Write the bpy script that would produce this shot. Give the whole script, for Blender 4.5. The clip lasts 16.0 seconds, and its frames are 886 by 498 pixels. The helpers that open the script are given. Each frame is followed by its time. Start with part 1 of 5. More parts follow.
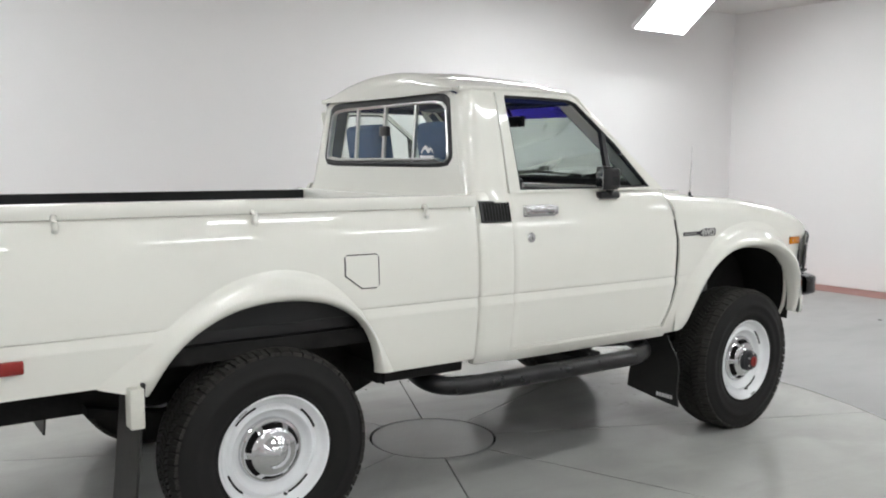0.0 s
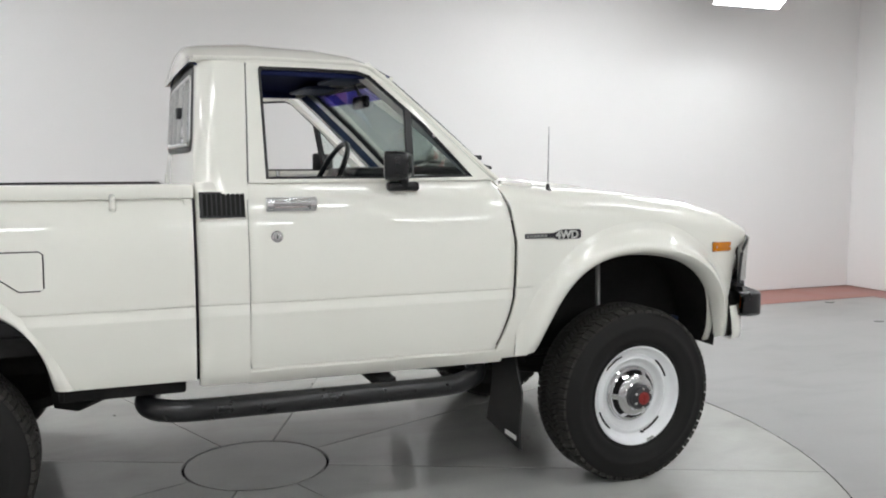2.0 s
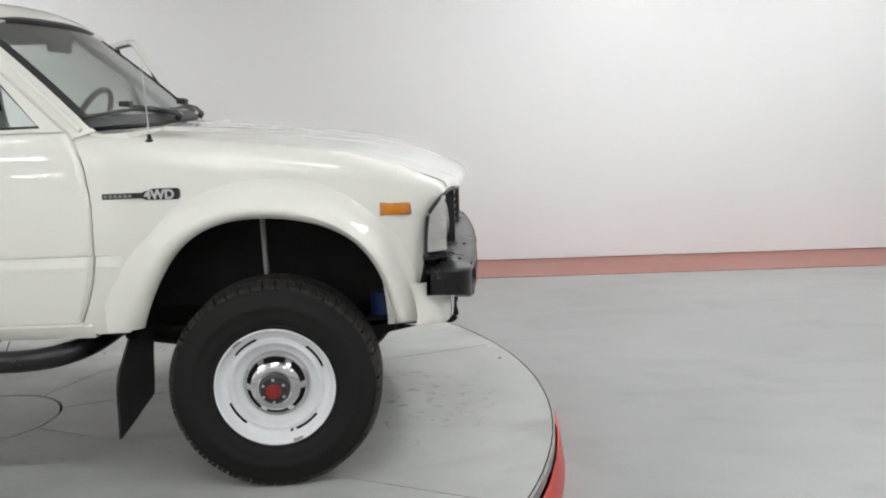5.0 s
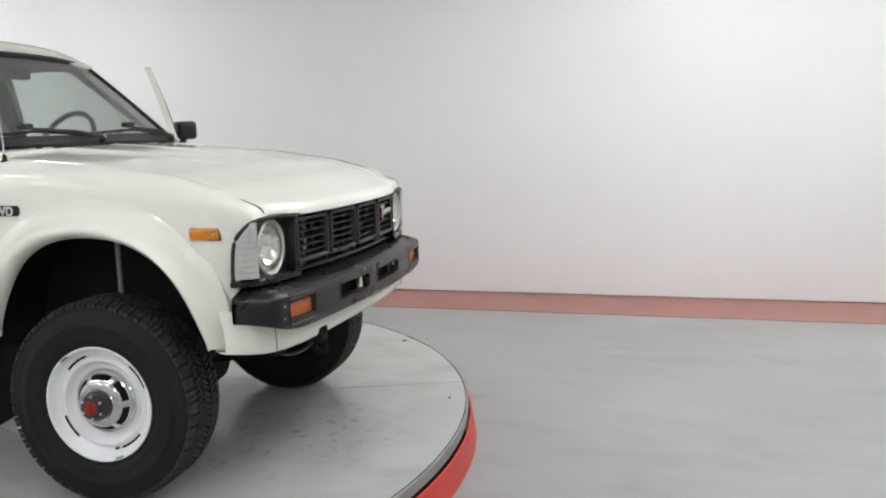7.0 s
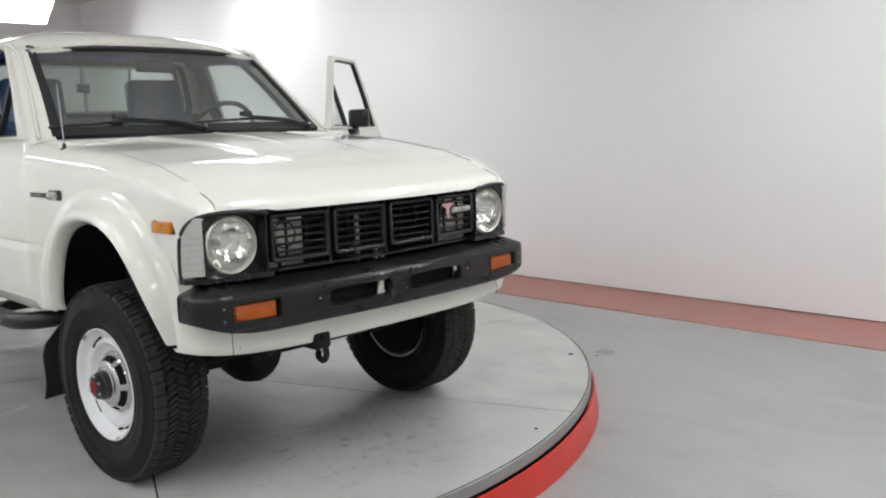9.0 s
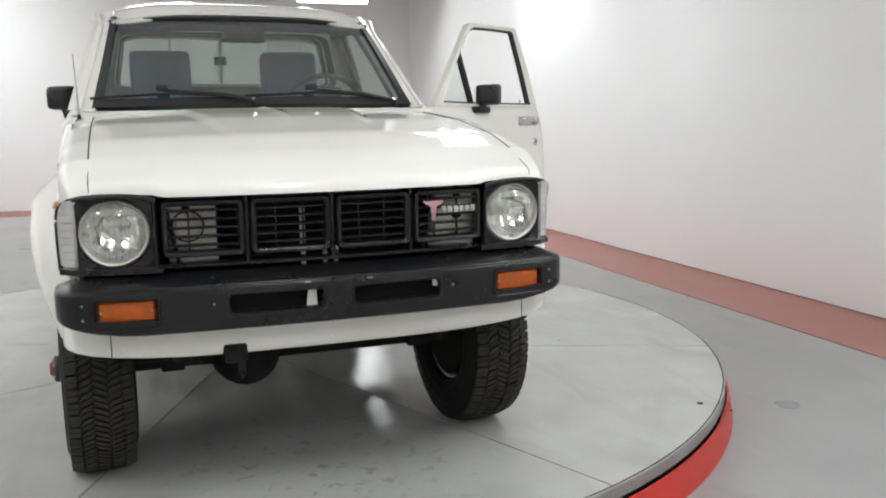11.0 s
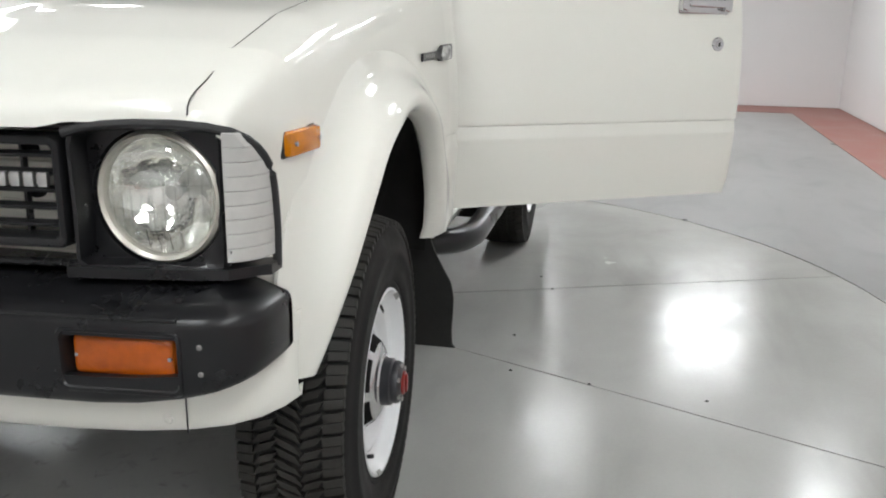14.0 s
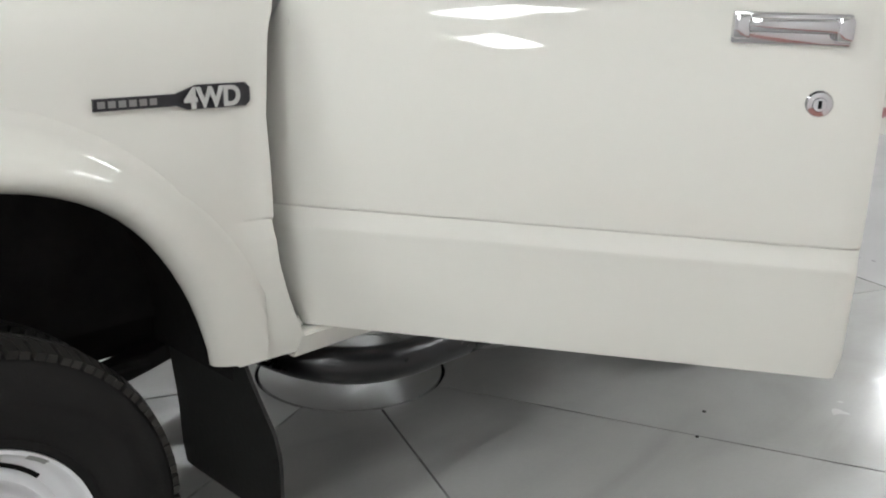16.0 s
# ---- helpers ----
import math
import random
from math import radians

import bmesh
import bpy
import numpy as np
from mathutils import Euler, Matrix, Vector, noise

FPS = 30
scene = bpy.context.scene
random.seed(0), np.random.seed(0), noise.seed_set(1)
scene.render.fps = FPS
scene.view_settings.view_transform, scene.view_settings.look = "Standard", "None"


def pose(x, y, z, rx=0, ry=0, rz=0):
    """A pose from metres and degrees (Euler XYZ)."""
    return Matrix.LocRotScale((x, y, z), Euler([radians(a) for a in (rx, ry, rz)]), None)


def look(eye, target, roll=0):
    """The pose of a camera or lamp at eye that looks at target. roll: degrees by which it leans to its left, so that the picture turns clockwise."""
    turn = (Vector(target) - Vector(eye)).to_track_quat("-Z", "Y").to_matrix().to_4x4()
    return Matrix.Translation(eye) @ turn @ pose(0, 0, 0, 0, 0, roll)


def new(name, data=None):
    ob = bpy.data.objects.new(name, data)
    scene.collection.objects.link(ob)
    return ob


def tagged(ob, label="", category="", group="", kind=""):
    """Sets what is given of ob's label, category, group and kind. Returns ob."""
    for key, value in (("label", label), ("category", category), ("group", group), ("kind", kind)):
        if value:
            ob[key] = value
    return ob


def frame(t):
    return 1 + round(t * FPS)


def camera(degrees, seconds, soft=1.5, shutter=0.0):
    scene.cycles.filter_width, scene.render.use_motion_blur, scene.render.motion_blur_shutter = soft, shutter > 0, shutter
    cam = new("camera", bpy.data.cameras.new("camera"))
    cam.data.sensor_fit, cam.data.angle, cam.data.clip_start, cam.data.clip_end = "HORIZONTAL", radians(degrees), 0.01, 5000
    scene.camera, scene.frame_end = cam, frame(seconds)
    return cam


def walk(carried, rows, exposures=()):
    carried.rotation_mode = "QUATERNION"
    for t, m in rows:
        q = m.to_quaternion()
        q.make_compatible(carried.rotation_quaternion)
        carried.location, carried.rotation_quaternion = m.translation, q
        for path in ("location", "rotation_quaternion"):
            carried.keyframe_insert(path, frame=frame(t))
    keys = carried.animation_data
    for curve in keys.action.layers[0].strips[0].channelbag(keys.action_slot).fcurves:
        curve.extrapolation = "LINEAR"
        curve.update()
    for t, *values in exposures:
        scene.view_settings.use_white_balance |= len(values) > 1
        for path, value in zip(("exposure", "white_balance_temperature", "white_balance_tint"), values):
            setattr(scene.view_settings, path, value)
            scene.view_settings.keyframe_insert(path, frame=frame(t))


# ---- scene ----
cam = camera(53.7, 16.0, soft=2.0)
PATH = [
    (0, (-3.8, -3.576, 1.391), (-2.673, -1.937, 1.182), 0.4),
    (0.5, (-3.326, -3.675, 1.345), (-2.309, -1.963, 1.159), 0.2),
    (1, (-2.92, -3.698, 1.296), (-1.974, -1.943, 1.137), -0.2),
    (1.5, (-2.458, -3.765, 1.334), (-1.627, -1.956, 1.147), 0.2),
    (2, (-2.007, -3.8, 1.333), (-1.29, -1.945, 1.125), 0.1),
    (2.5, (-1.574, -3.831, 1.334), (-0.984, -1.935, 1.098), -0.1),
    (3, (-1.121, -3.856, 1.338), (-0.679, -1.924, 1.07), -0.7),
    (3.5, (-0.677, -3.838, 1.318), (-0.362, -1.884, 1.031), -1.4),
    (4, (-0.223, -3.779, 1.329), (-0.03, -1.814, 1.008), -1.6),
    (4.5, (0.228, -3.728, 1.301), (0.301, -1.756, 0.979), -1.9),
    (5, (0.605, -3.677, 1.334), (0.598, -1.708, 0.983), -1.9),
    (5.2, (0.784, -3.622, 1.281), (0.712, -1.648, 0.966), -1.8),
    (7.3, (2.207, -3.191, 1.291), (1.525, -1.331, 1.021), -1.2),
    (7.5, (2.336, -3.109, 1.287), (1.569, -1.281, 1.023), -0.9),
    (8, (2.608, -2.811, 1.28), (1.621, -1.093, 1.005), -1.2),
    (8.5, (2.848, -2.49, 1.263), (1.65, -0.913, 0.984), -1.6),
    (9, (3.058, -2.113, 1.262), (1.659, -0.712, 0.977), -1.8),
    (9.2, (3.11, -1.94, 1.266), (1.639, -0.616, 0.974), -1.6),
    (11.3, (3.228, -0.33, 1.224), (1.332, 0.217, 0.9), -0.5),
    (11.5, (3.184, -0.163, 1.225), (1.268, 0.299, 0.889), -0.3),
    (12, (2.991, 0.173, 1.215), (1.049, 0.47, 0.843), 0.1),
    (12.5, (2.718, 0.467, 1.211), (0.769, 0.619, 0.789), 0.7),
    (13, (2.415, 0.8, 1.189), (0.469, 0.767, 0.728), 0.4),
    (13.5, (2.084, 1.049, 1.167), (0.158, 0.84, 0.669), 0.1),
    (14, (1.71, 1.263, 1.169), (-0.174, 0.869, 0.624), 0.8),
    (14.5, (1.334, 1.506, 1.16), (-0.476, 0.855, 0.612), 1.0),
    (15, (1.023, 1.679, 1.159), (-0.698, 0.815, 0.62), 1.3),
    (15.5, (0.666, 1.866, 1.189), (-0.907, 0.766, 0.628), 1.1),
    (16, (0.306, 2.029, 1.21), (-1.08, 0.701, 0.648), 1.1),
]
walk(cam, [(t, look(eye, target, roll)) for t, eye, target, roll in PATH])

# ---- world and exposure ----
world = bpy.data.worlds.new("world")
scene.world = world
world.use_nodes = True
world.node_tree.nodes["Background"].inputs[0].default_value = (0.9, 0.95, 1.0, 1)
world.node_tree.nodes["Background"].inputs[1].default_value = 0.05
scene.view_settings.exposure = 0.0

# ---- materials ----


def mat(name, color, rough=0.5, metal=0.0, coat=0.0, spec=0.5, var=0.06, scale=6.0, bump=0.0, bump_scale=120.0, rough_var=0.0,
        emit=None, strength=0.0, fine=60.0, coat_rough=0.03):
    """A surface whose colour and gloss vary at a coarse and a fine scale, with fine relief."""
    m = bpy.data.materials.new(name)
    m.use_nodes = True
    nt = m.node_tree
    b = nt.nodes["Principled BSDF"]
    b.inputs["Roughness"].default_value = rough
    b.inputs["Metallic"].default_value = metal
    b.inputs["Coat Weight"].default_value = coat
    b.inputs["Coat Roughness"].default_value = coat_rough
    b.inputs["Specular IOR Level"].default_value = spec
    tc = nt.nodes.new("ShaderNodeTexCoord")
    n1, n2 = nt.nodes.new("ShaderNodeTexNoise"), nt.nodes.new("ShaderNodeTexNoise")
    for n, sc, det in ((n1, scale, 5.0), (n2, fine, 3.0)):
        n.inputs["Scale"].default_value, n.inputs["Detail"].default_value = sc, det
        nt.links.new(tc.outputs["Object"], n.inputs["Vector"])
    add = nt.nodes.new("ShaderNodeMath")
    add.operation = "MULTIPLY_ADD"
    nt.links.new(n2.outputs["Fac"], add.inputs[0])
    add.inputs[1].default_value = 0.4
    nt.links.new(n1.outputs["Fac"], add.inputs[2])
    rm = nt.nodes.new("ShaderNodeMapRange")
    rm.inputs["From Min"].default_value, rm.inputs["From Max"].default_value = 0.4, 1.0
    rm.inputs["To Min"].default_value, rm.inputs["To Max"].default_value = 1 - var, 1 + var
    nt.links.new(add.outputs[0], rm.inputs["Value"])
    mul = nt.nodes.new("ShaderNodeVectorMath")
    mul.operation = "SCALE"
    mul.inputs[0].default_value = color
    nt.links.new(rm.outputs[0], mul.inputs["Scale"])
    nt.links.new(mul.outputs[0], b.inputs["Base Color"])
    if rough_var:
        rr = nt.nodes.new("ShaderNodeMapRange")
        rr.inputs["From Min"].default_value, rr.inputs["From Max"].default_value = 0.35, 1.0
        rr.inputs["To Min"].default_value, rr.inputs["To Max"].default_value = max(rough - rough_var, 0.02), rough + rough_var
        nt.links.new(add.outputs[0], rr.inputs["Value"])
        nt.links.new(rr.outputs[0], b.inputs["Roughness"])
    if bump:
        n3, bp = nt.nodes.new("ShaderNodeTexNoise"), nt.nodes.new("ShaderNodeBump")
        n3.inputs["Scale"].default_value = bump_scale
        nt.links.new(tc.outputs["Object"], n3.inputs["Vector"])
        bp.inputs["Strength"].default_value, bp.inputs["Distance"].default_value = bump, 0.002
        nt.links.new(n3.outputs["Fac"], bp.inputs["Height"])
        nt.links.new(bp.outputs[0], b.inputs["Normal"])
    if emit:
        b.inputs["Emission Color"].default_value = (*emit, 1)
        b.inputs["Emission Strength"].default_value = strength
    return m


def glass_mat(name, tint, gloss_rough=0.0, least=0.05, power=4.0):
    m = bpy.data.materials.new(name)
    m.use_nodes = True
    nt = m.node_tree
    nt.nodes.remove(nt.nodes["Principled BSDF"])
    out = nt.nodes["Material Output"]
    tr, gl, mix, lw, pw = (nt.nodes.new("ShaderNode" + k) for k in ("BsdfTransparent", "BsdfGlossy", "MixShader", "LayerWeight", "Math"))
    tr.inputs["Color"].default_value = (*tint, 1)
    gl.inputs["Roughness"].default_value = gloss_rough
    lw.inputs["Blend"].default_value = 0.5
    pw.operation = "POWER"
    pw.inputs[1].default_value = power
    rng = nt.nodes.new("ShaderNodeMapRange")
    rng.inputs["To Min"].default_value, rng.inputs["To Max"].default_value = least, 0.9
    nt.links.new(lw.outputs["Facing"], pw.inputs[0])
    nt.links.new(pw.outputs[0], rng.inputs["Value"])
    nt.links.new(rng.outputs[0], mix.inputs[0])
    nt.links.new(tr.outputs[0], mix.inputs[1])
    nt.links.new(gl.outputs[0], mix.inputs[2])
    nt.links.new(mix.outputs[0], out.inputs[0])
    return m


def concrete(name, light, dark, rough, rough_var, blotch=0.9, stain=0.35, oil=None, relief=0.32):
    """Polished concrete: broad clouds, blotches, fine grain and a few dark stains."""
    m = bpy.data.materials.new(name)
    m.use_nodes = True
    nt = m.node_tree
    b = nt.nodes["Principled BSDF"]
    tc = nt.nodes.new("ShaderNodeTexCoord")

    def noise_at(sc, det, dist=0.0):
        n = nt.nodes.new("ShaderNodeTexNoise")
        n.inputs["Scale"].default_value, n.inputs["Detail"].default_value, n.inputs["Distortion"].default_value = sc, det, dist
        nt.links.new(tc.outputs["Object"], n.inputs["Vector"])
        return n.outputs["Fac"]

    def maths(op, a, c, d=None):
        k = nt.nodes.new("ShaderNodeMath")
        k.operation = op
        for i, v in enumerate((a, c, d)):
            if v is None:
                continue
            if isinstance(v, (int, float)):
                k.inputs[i].default_value = v
            else:
                nt.links.new(v, k.inputs[i])
        return k.outputs[0]

    big, mid, fine = noise_at(blotch, 3, 0.2), noise_at(blotch * 4, 3), noise_at(90, 4)
    f = maths("ADD", maths("MULTIPLY", big, 0.6), maths("ADD", maths("MULTIPLY", mid, 0.35), maths("MULTIPLY", fine, 0.15)))
    ramp = nt.nodes.new("ShaderNodeMapRange")
    ramp.inputs["From Min"].default_value, ramp.inputs["From Max"].default_value = 0.25, 0.85
    nt.links.new(f, ramp.inputs["Value"])
    mix = nt.nodes.new("ShaderNodeMix")
    mix.data_type = "RGBA"
    mix.inputs[6].default_value, mix.inputs[7].default_value = (*dark, 1), (*light, 1)
    nt.links.new(ramp.outputs[0], mix.inputs[0])
    spots = nt.nodes.new("ShaderNodeMapRange")
    spots.interpolation_type = "SMOOTHSTEP"
    spots.inputs["From Min"].default_value, spots.inputs["From Max"].default_value = 0.42, 0.86
    spots.inputs["To Max"].default_value = stain
    mp = nt.nodes.new("ShaderNodeMapping")
    mp.inputs["Scale"].default_value = (0.7, 1.6, 1.0)
    mp.inputs["Rotation"].default_value = (0, 0, 0.5)
    nt.links.new(tc.outputs["Object"], mp.inputs["Vector"])
    wisp = nt.nodes.new("ShaderNodeTexNoise")
    wisp.inputs["Scale"].default_value, wisp.inputs["Detail"].default_value, wisp.inputs["Distortion"].default_value = 1.7, 5.0, 1.1
    nt.links.new(mp.outputs[0], wisp.inputs["Vector"])
    nt.links.new(wisp.outputs["Fac"], spots.inputs["Value"])
    mix2 = nt.nodes.new("ShaderNodeMix")
    mix2.data_type = "RGBA"
    mix2.inputs[7].default_value = (dark[0] * 0.7, dark[1] * 0.7, dark[2] * 0.7, 1)
    nt.links.new(spots.outputs[0], mix2.inputs[0])
    nt.links.new(mix.outputs[2], mix2.inputs[6])
    colour = mix2.outputs[2]
    if oil:
        dist = nt.nodes.new("ShaderNodeVectorMath")
        dist.operation = "DISTANCE"
        dist.inputs[1].default_value = (oil[0], oil[1], 0)
        nt.links.new(tc.outputs["Object"], dist.inputs[0])
        near = nt.nodes.new("ShaderNodeMapRange")
        near.interpolation_type = "SMOOTHSTEP"
        near.inputs["From Min"].default_value, near.inputs["From Max"].default_value = 0.2, oil[2]
        near.inputs["To Min"].default_value, near.inputs["To Max"].default_value = 1.0, 0.0
        nt.links.new(dist.outputs["Value"], near.inputs["Value"])
        spot = nt.nodes.new("ShaderNodeMapRange")
        spot.interpolation_type = "SMOOTHSTEP"
        spot.inputs["From Min"].default_value, spot.inputs["From Max"].default_value = 0.57, 0.70
        nt.links.new(noise_at(16.0, 7, 0.8), spot.inputs["Value"])
        mix3 = nt.nodes.new("ShaderNodeMix")
        mix3.data_type = "RGBA"
        mix3.inputs[7].default_value = (0.06, 0.055, 0.045, 1)
        nt.links.new(maths("MULTIPLY", maths("MULTIPLY", near.outputs[0], spot.outputs[0]), 0.3), mix3.inputs[0])
        nt.links.new(colour, mix3.inputs[6])
        colour = mix3.outputs[2]
    nt.links.new(colour, b.inputs["Base Color"])
    rr = nt.nodes.new("ShaderNodeMapRange")
    rr.inputs["From Min"].default_value, rr.inputs["From Max"].default_value = 0.2, 0.8
    rr.inputs["To Min"].default_value, rr.inputs["To Max"].default_value = rough - rough_var, rough + rough_var
    nt.links.new(mid, rr.inputs["Value"])
    nt.links.new(rr.outputs[0], b.inputs["Roughness"])
    b.inputs["Specular IOR Level"].default_value = 0.30
    bp = nt.nodes.new("ShaderNodeBump")
    bp.inputs["Strength"].default_value, bp.inputs["Distance"].default_value = relief, 0.003
    nt.links.new(maths("ADD", noise_at(9, 5, 0.6), maths("MULTIPLY", noise_at(45, 3), 0.25)), bp.inputs["Height"])
    nt.links.new(bp.outputs[0], b.inputs["Normal"])
    return m


PAINT = mat("cream_paint", (0.80, 0.79, 0.725), 0.45, coat=1.0, spec=0.15, var=0.012, scale=2.0, bump=0.008, bump_scale=90, coat_rough=0.015)
INNER = mat("inner_paint", (0.70, 0.69, 0.62), 0.55, var=0.08, scale=8)
BLACK = mat("satin_black", (0.0075, 0.0075, 0.0085), 0.28, spec=0.45, var=0.1, scale=9, rough_var=0.02)
DARK = mat("underbody_black", (0.013, 0.0125, 0.012), 0.75, spec=0.2, var=0.4, scale=10, bump=0.5, bump_scale=40)
TRIM = mat("black_rubber_trim", (0.014, 0.014, 0.015), 0.5, var=0.15)
RUBBER = mat("tyre_rubber", (0.012, 0.0115, 0.011), 0.66, spec=0.22, var=0.25, scale=14, bump=0.25, bump_scale=220, rough_var=0.1)
TREADM = mat("tread_rubber", (0.030, 0.0285, 0.0255), 0.62, spec=0.28, var=0.3, scale=16, bump=0.25, bump_scale=200, rough_var=0.1)
FLAPM = mat("mud_flap_rubber", (0.010, 0.010, 0.009), 0.6, var=0.35, scale=12, bump=0.3, bump_scale=90)
CHROME = mat("chrome", (0.64, 0.64, 0.65), 0.08, metal=1.0, var=0.03, rough_var=0.03)
RING = mat("dull_nickel_ring", (0.55, 0.53, 0.47), 0.35, metal=0.6, var=0.08)
ALU = mat("brushed_aluminium", (0.62, 0.62, 0.61), 0.28, metal=1.0, var=0.05)
WHITE = mat("white_wheel_paint", (0.8, 0.81, 0.82), 0.3, coat=0.5, var=0.04, scale=20)
RED = mat("red_plastic", (0.26, 0.016, 0.013), 0.3, var=0.1)
AMBER = mat("amber_lens", (0.58, 0.19, 0.004), 0.22, coat=0.25, var=0.25, scale=40)
SIGNAL = mat("deep_amber_lens", (0.40, 0.078, 0.002), 0.25, coat=0.2, var=0.28, scale=28, bump=0.5, bump_scale=160)
CLEARL = mat("ribbed_clear_lens", (0.47, 0.465, 0.44), 0.25, coat=0.5, var=0.06, scale=40)
REFLECT = mat("headlamp_reflector", (0.97, 0.97, 0.95), 0.13, metal=1.0, var=0.06, scale=40, bump=1.0, bump_scale=48)
BLUE = mat("blue_cloth", (0.065, 0.115, 0.23), 0.9, spec=0.2, var=0.15, scale=30, bump=0.3, bump_scale=300)
BLUELINER = mat("blue_headliner", (0.02, 0.028, 0.10), 0.85, spec=0.2, var=0.12, scale=20)
BLUEPLASTIC = mat("dark_blue_vinyl", (0.03, 0.05, 0.1), 0.5, var=0.15, bump=0.2, bump_scale=300)
STICKER = mat("white_sticker", (0.8, 0.8, 0.8), 0.5)
BADGELIGHT = mat("badge_silver", (0.62, 0.62, 0.6), 0.35, metal=0.3)
BADGE = mat("black_badge", (0.02, 0.02, 0.024), 0.3)
GLASS = glass_mat("clear_glass", (0.90, 0.94, 0.925), least=0.03, power=6.0)
SCREEN = glass_mat("laminated_glass", (0.82, 0.88, 0.85), least=0.22)
SHADE = glass_mat("blue_tint_glass", (0.3, 0.25, 0.8))
LENS = glass_mat("lamp_glass", (0.97, 0.975, 0.965), least=0.06)
WALL = mat("white_wall_paint", (0.79, 0.78, 0.775), 0.75, spec=0.3, var=0.02, scale=0.8, bump=0.05, bump_scale=60)
BACKWALL = mat("pale_wall_paint", (0.79, 0.78, 0.775), 0.75, spec=0.3, var=0.03, scale=0.8)
CEIL = mat("ceiling_paint", (0.72, 0.71, 0.69), 0.8, spec=0.2, var=0.04, scale=1.0)
FLOOR = concrete("polished_concrete", (0.375, 0.375, 0.37), (0.25, 0.25, 0.245), 0.32, 0.06, 0.6, 0.4, relief=0.12)
DISC = concrete("turntable_concrete", (0.49, 0.49, 0.465), (0.37, 0.37, 0.35), 0.19, 0.10, 0.9, 0.45, (0.25, 0.0, 0.8), relief=0.45)
STRIPE = mat("faded_red_floor_paint", (0.34, 0.15, 0.125), 0.45, var=0.12, scale=3, rough_var=0.1)
SKIRT = mat("red_steel_paint", (0.55, 0.03, 0.02), 0.35, var=0.15, scale=4)
GREY = mat("grey_metal", (0.30, 0.30, 0.29), 0.5, metal=0.4, var=0.15)
GAP = mat("dark_gap", (0.010, 0.009, 0.009), 0.85, spec=0.1)
LAMP = mat("lit_panel", (0.9, 0.9, 0.9), 0.5, emit=(0.965, 1.0, 1.018), strength=25.3)
HOUSING = mat("lamp_housing", (0.6, 0.6, 0.6), 0.5)
BLUESPRING = mat("blue_shock_paint", (0.01, 0.03, 0.11), 0.4)

# ---- helpers for shapes ----


def part(name, bm, material, parent=None, label="", smooth=True, angle=35, kind=""):
    """Link a bmesh as one mesh object under a thing or a part."""
    bmesh.ops.remove_doubles(bm, verts=bm.verts[:], dist=1e-5)
    bmesh.ops.recalc_face_normals(bm, faces=bm.faces[:])
    me = bpy.data.meshes.new(name)
    bm.to_mesh(me)
    bm.free()
    me.materials.append(material)
    if smooth:
        me.polygons.foreach_set("use_smooth", [True] * len(me.polygons))
        me.set_sharp_from_angle(angle=radians(angle))
    ob = new(name, me)
    if parent is not None:
        ob.parent = parent
    if label:
        ob["label"] = label
    if kind:
        ob["kind"] = kind
    return ob


def boxb(x0, x1, y0, y1, z0, z1, bevel=0.0, bm=None, seg=2):
    bm = bm or bmesh.new()
    r = bmesh.ops.create_cube(bm, size=1)
    vs = r["verts"]
    for v in vs:
        v.co = ((x0 + x1) / 2 + v.co.x * (x1 - x0), (y0 + y1) / 2 + v.co.y * (y1 - y0), (z0 + z1) / 2 + v.co.z * (z1 - z0))
    if bevel:
        es = list({e for v in vs for e in v.link_edges})
        bmesh.ops.bevel(bm, geom=es, offset=bevel, segments=seg, affect="EDGES", profile=0.5)
    return bm


def grid(rows, bm=None, close_u=False, close_v=False):
    """Faces over rows of points of equal length."""
    bm = bm or bmesh.new()
    vs = [[bm.verts.new(p) for p in row] for row in rows]
    nu, nv = len(vs), len(vs[0])
    for i in range(nu if close_u else nu - 1):
        for j in range(nv if close_v else nv - 1):
            q = [vs[i][j], vs[(i + 1) % nu][j], vs[(i + 1) % nu][(j + 1) % nv], vs[i][(j + 1) % nv]]
            q = [v for k, v in enumerate(q) if (v.co - q[k - 1].co).length > 1e-5]
            if len(q) >= 3:
                try:
                    f = bm.faces.new(q)
                    if f.calc_area() < 1e-8:
                        bm.faces.remove(f)
                except ValueError:
                    pass
    bmesh.ops.remove_doubles(bm, verts=bm.verts[:], dist=1e-5)
    loose = [v for v in bm.verts if not v.link_faces]
    bmesh.ops.delete(bm, geom=loose, context="VERTS")
    return bm


def thick(bm, off):
    """Give an open sheet thickness: off is a vector or a function of the point that gives one."""
    r = bmesh.ops.extrude_face_region(bm, geom=bm.faces[:], use_keep_orig=True)
    for v in [g for g in r["geom"] if isinstance(g, bmesh.types.BMVert)]:
        v.co += Vector(off(v.co) if callable(off) else off)
    return bm


def revolve(profile, centre, axis="y", n=48, sign=1.0, bm=None, closed=False):
    """Turn (radius, offset) pairs about an axis through centre; offset runs along the axis times sign."""
    rows = []
    for k in range(n):
        a = 2 * math.pi * k / n
        row = []
        for r, o in profile:
            c, s = r * math.cos(a), r * math.sin(a)
            d = {"y": (c, o * sign, s), "x": (o * sign, c, s), "z": (c, s, o * sign)}[axis]
            row.append((centre[0] + d[0], centre[1] + d[1], centre[2] + d[2]))
        rows.append(row)
    return grid(rows, bm, close_u=True, close_v=closed)


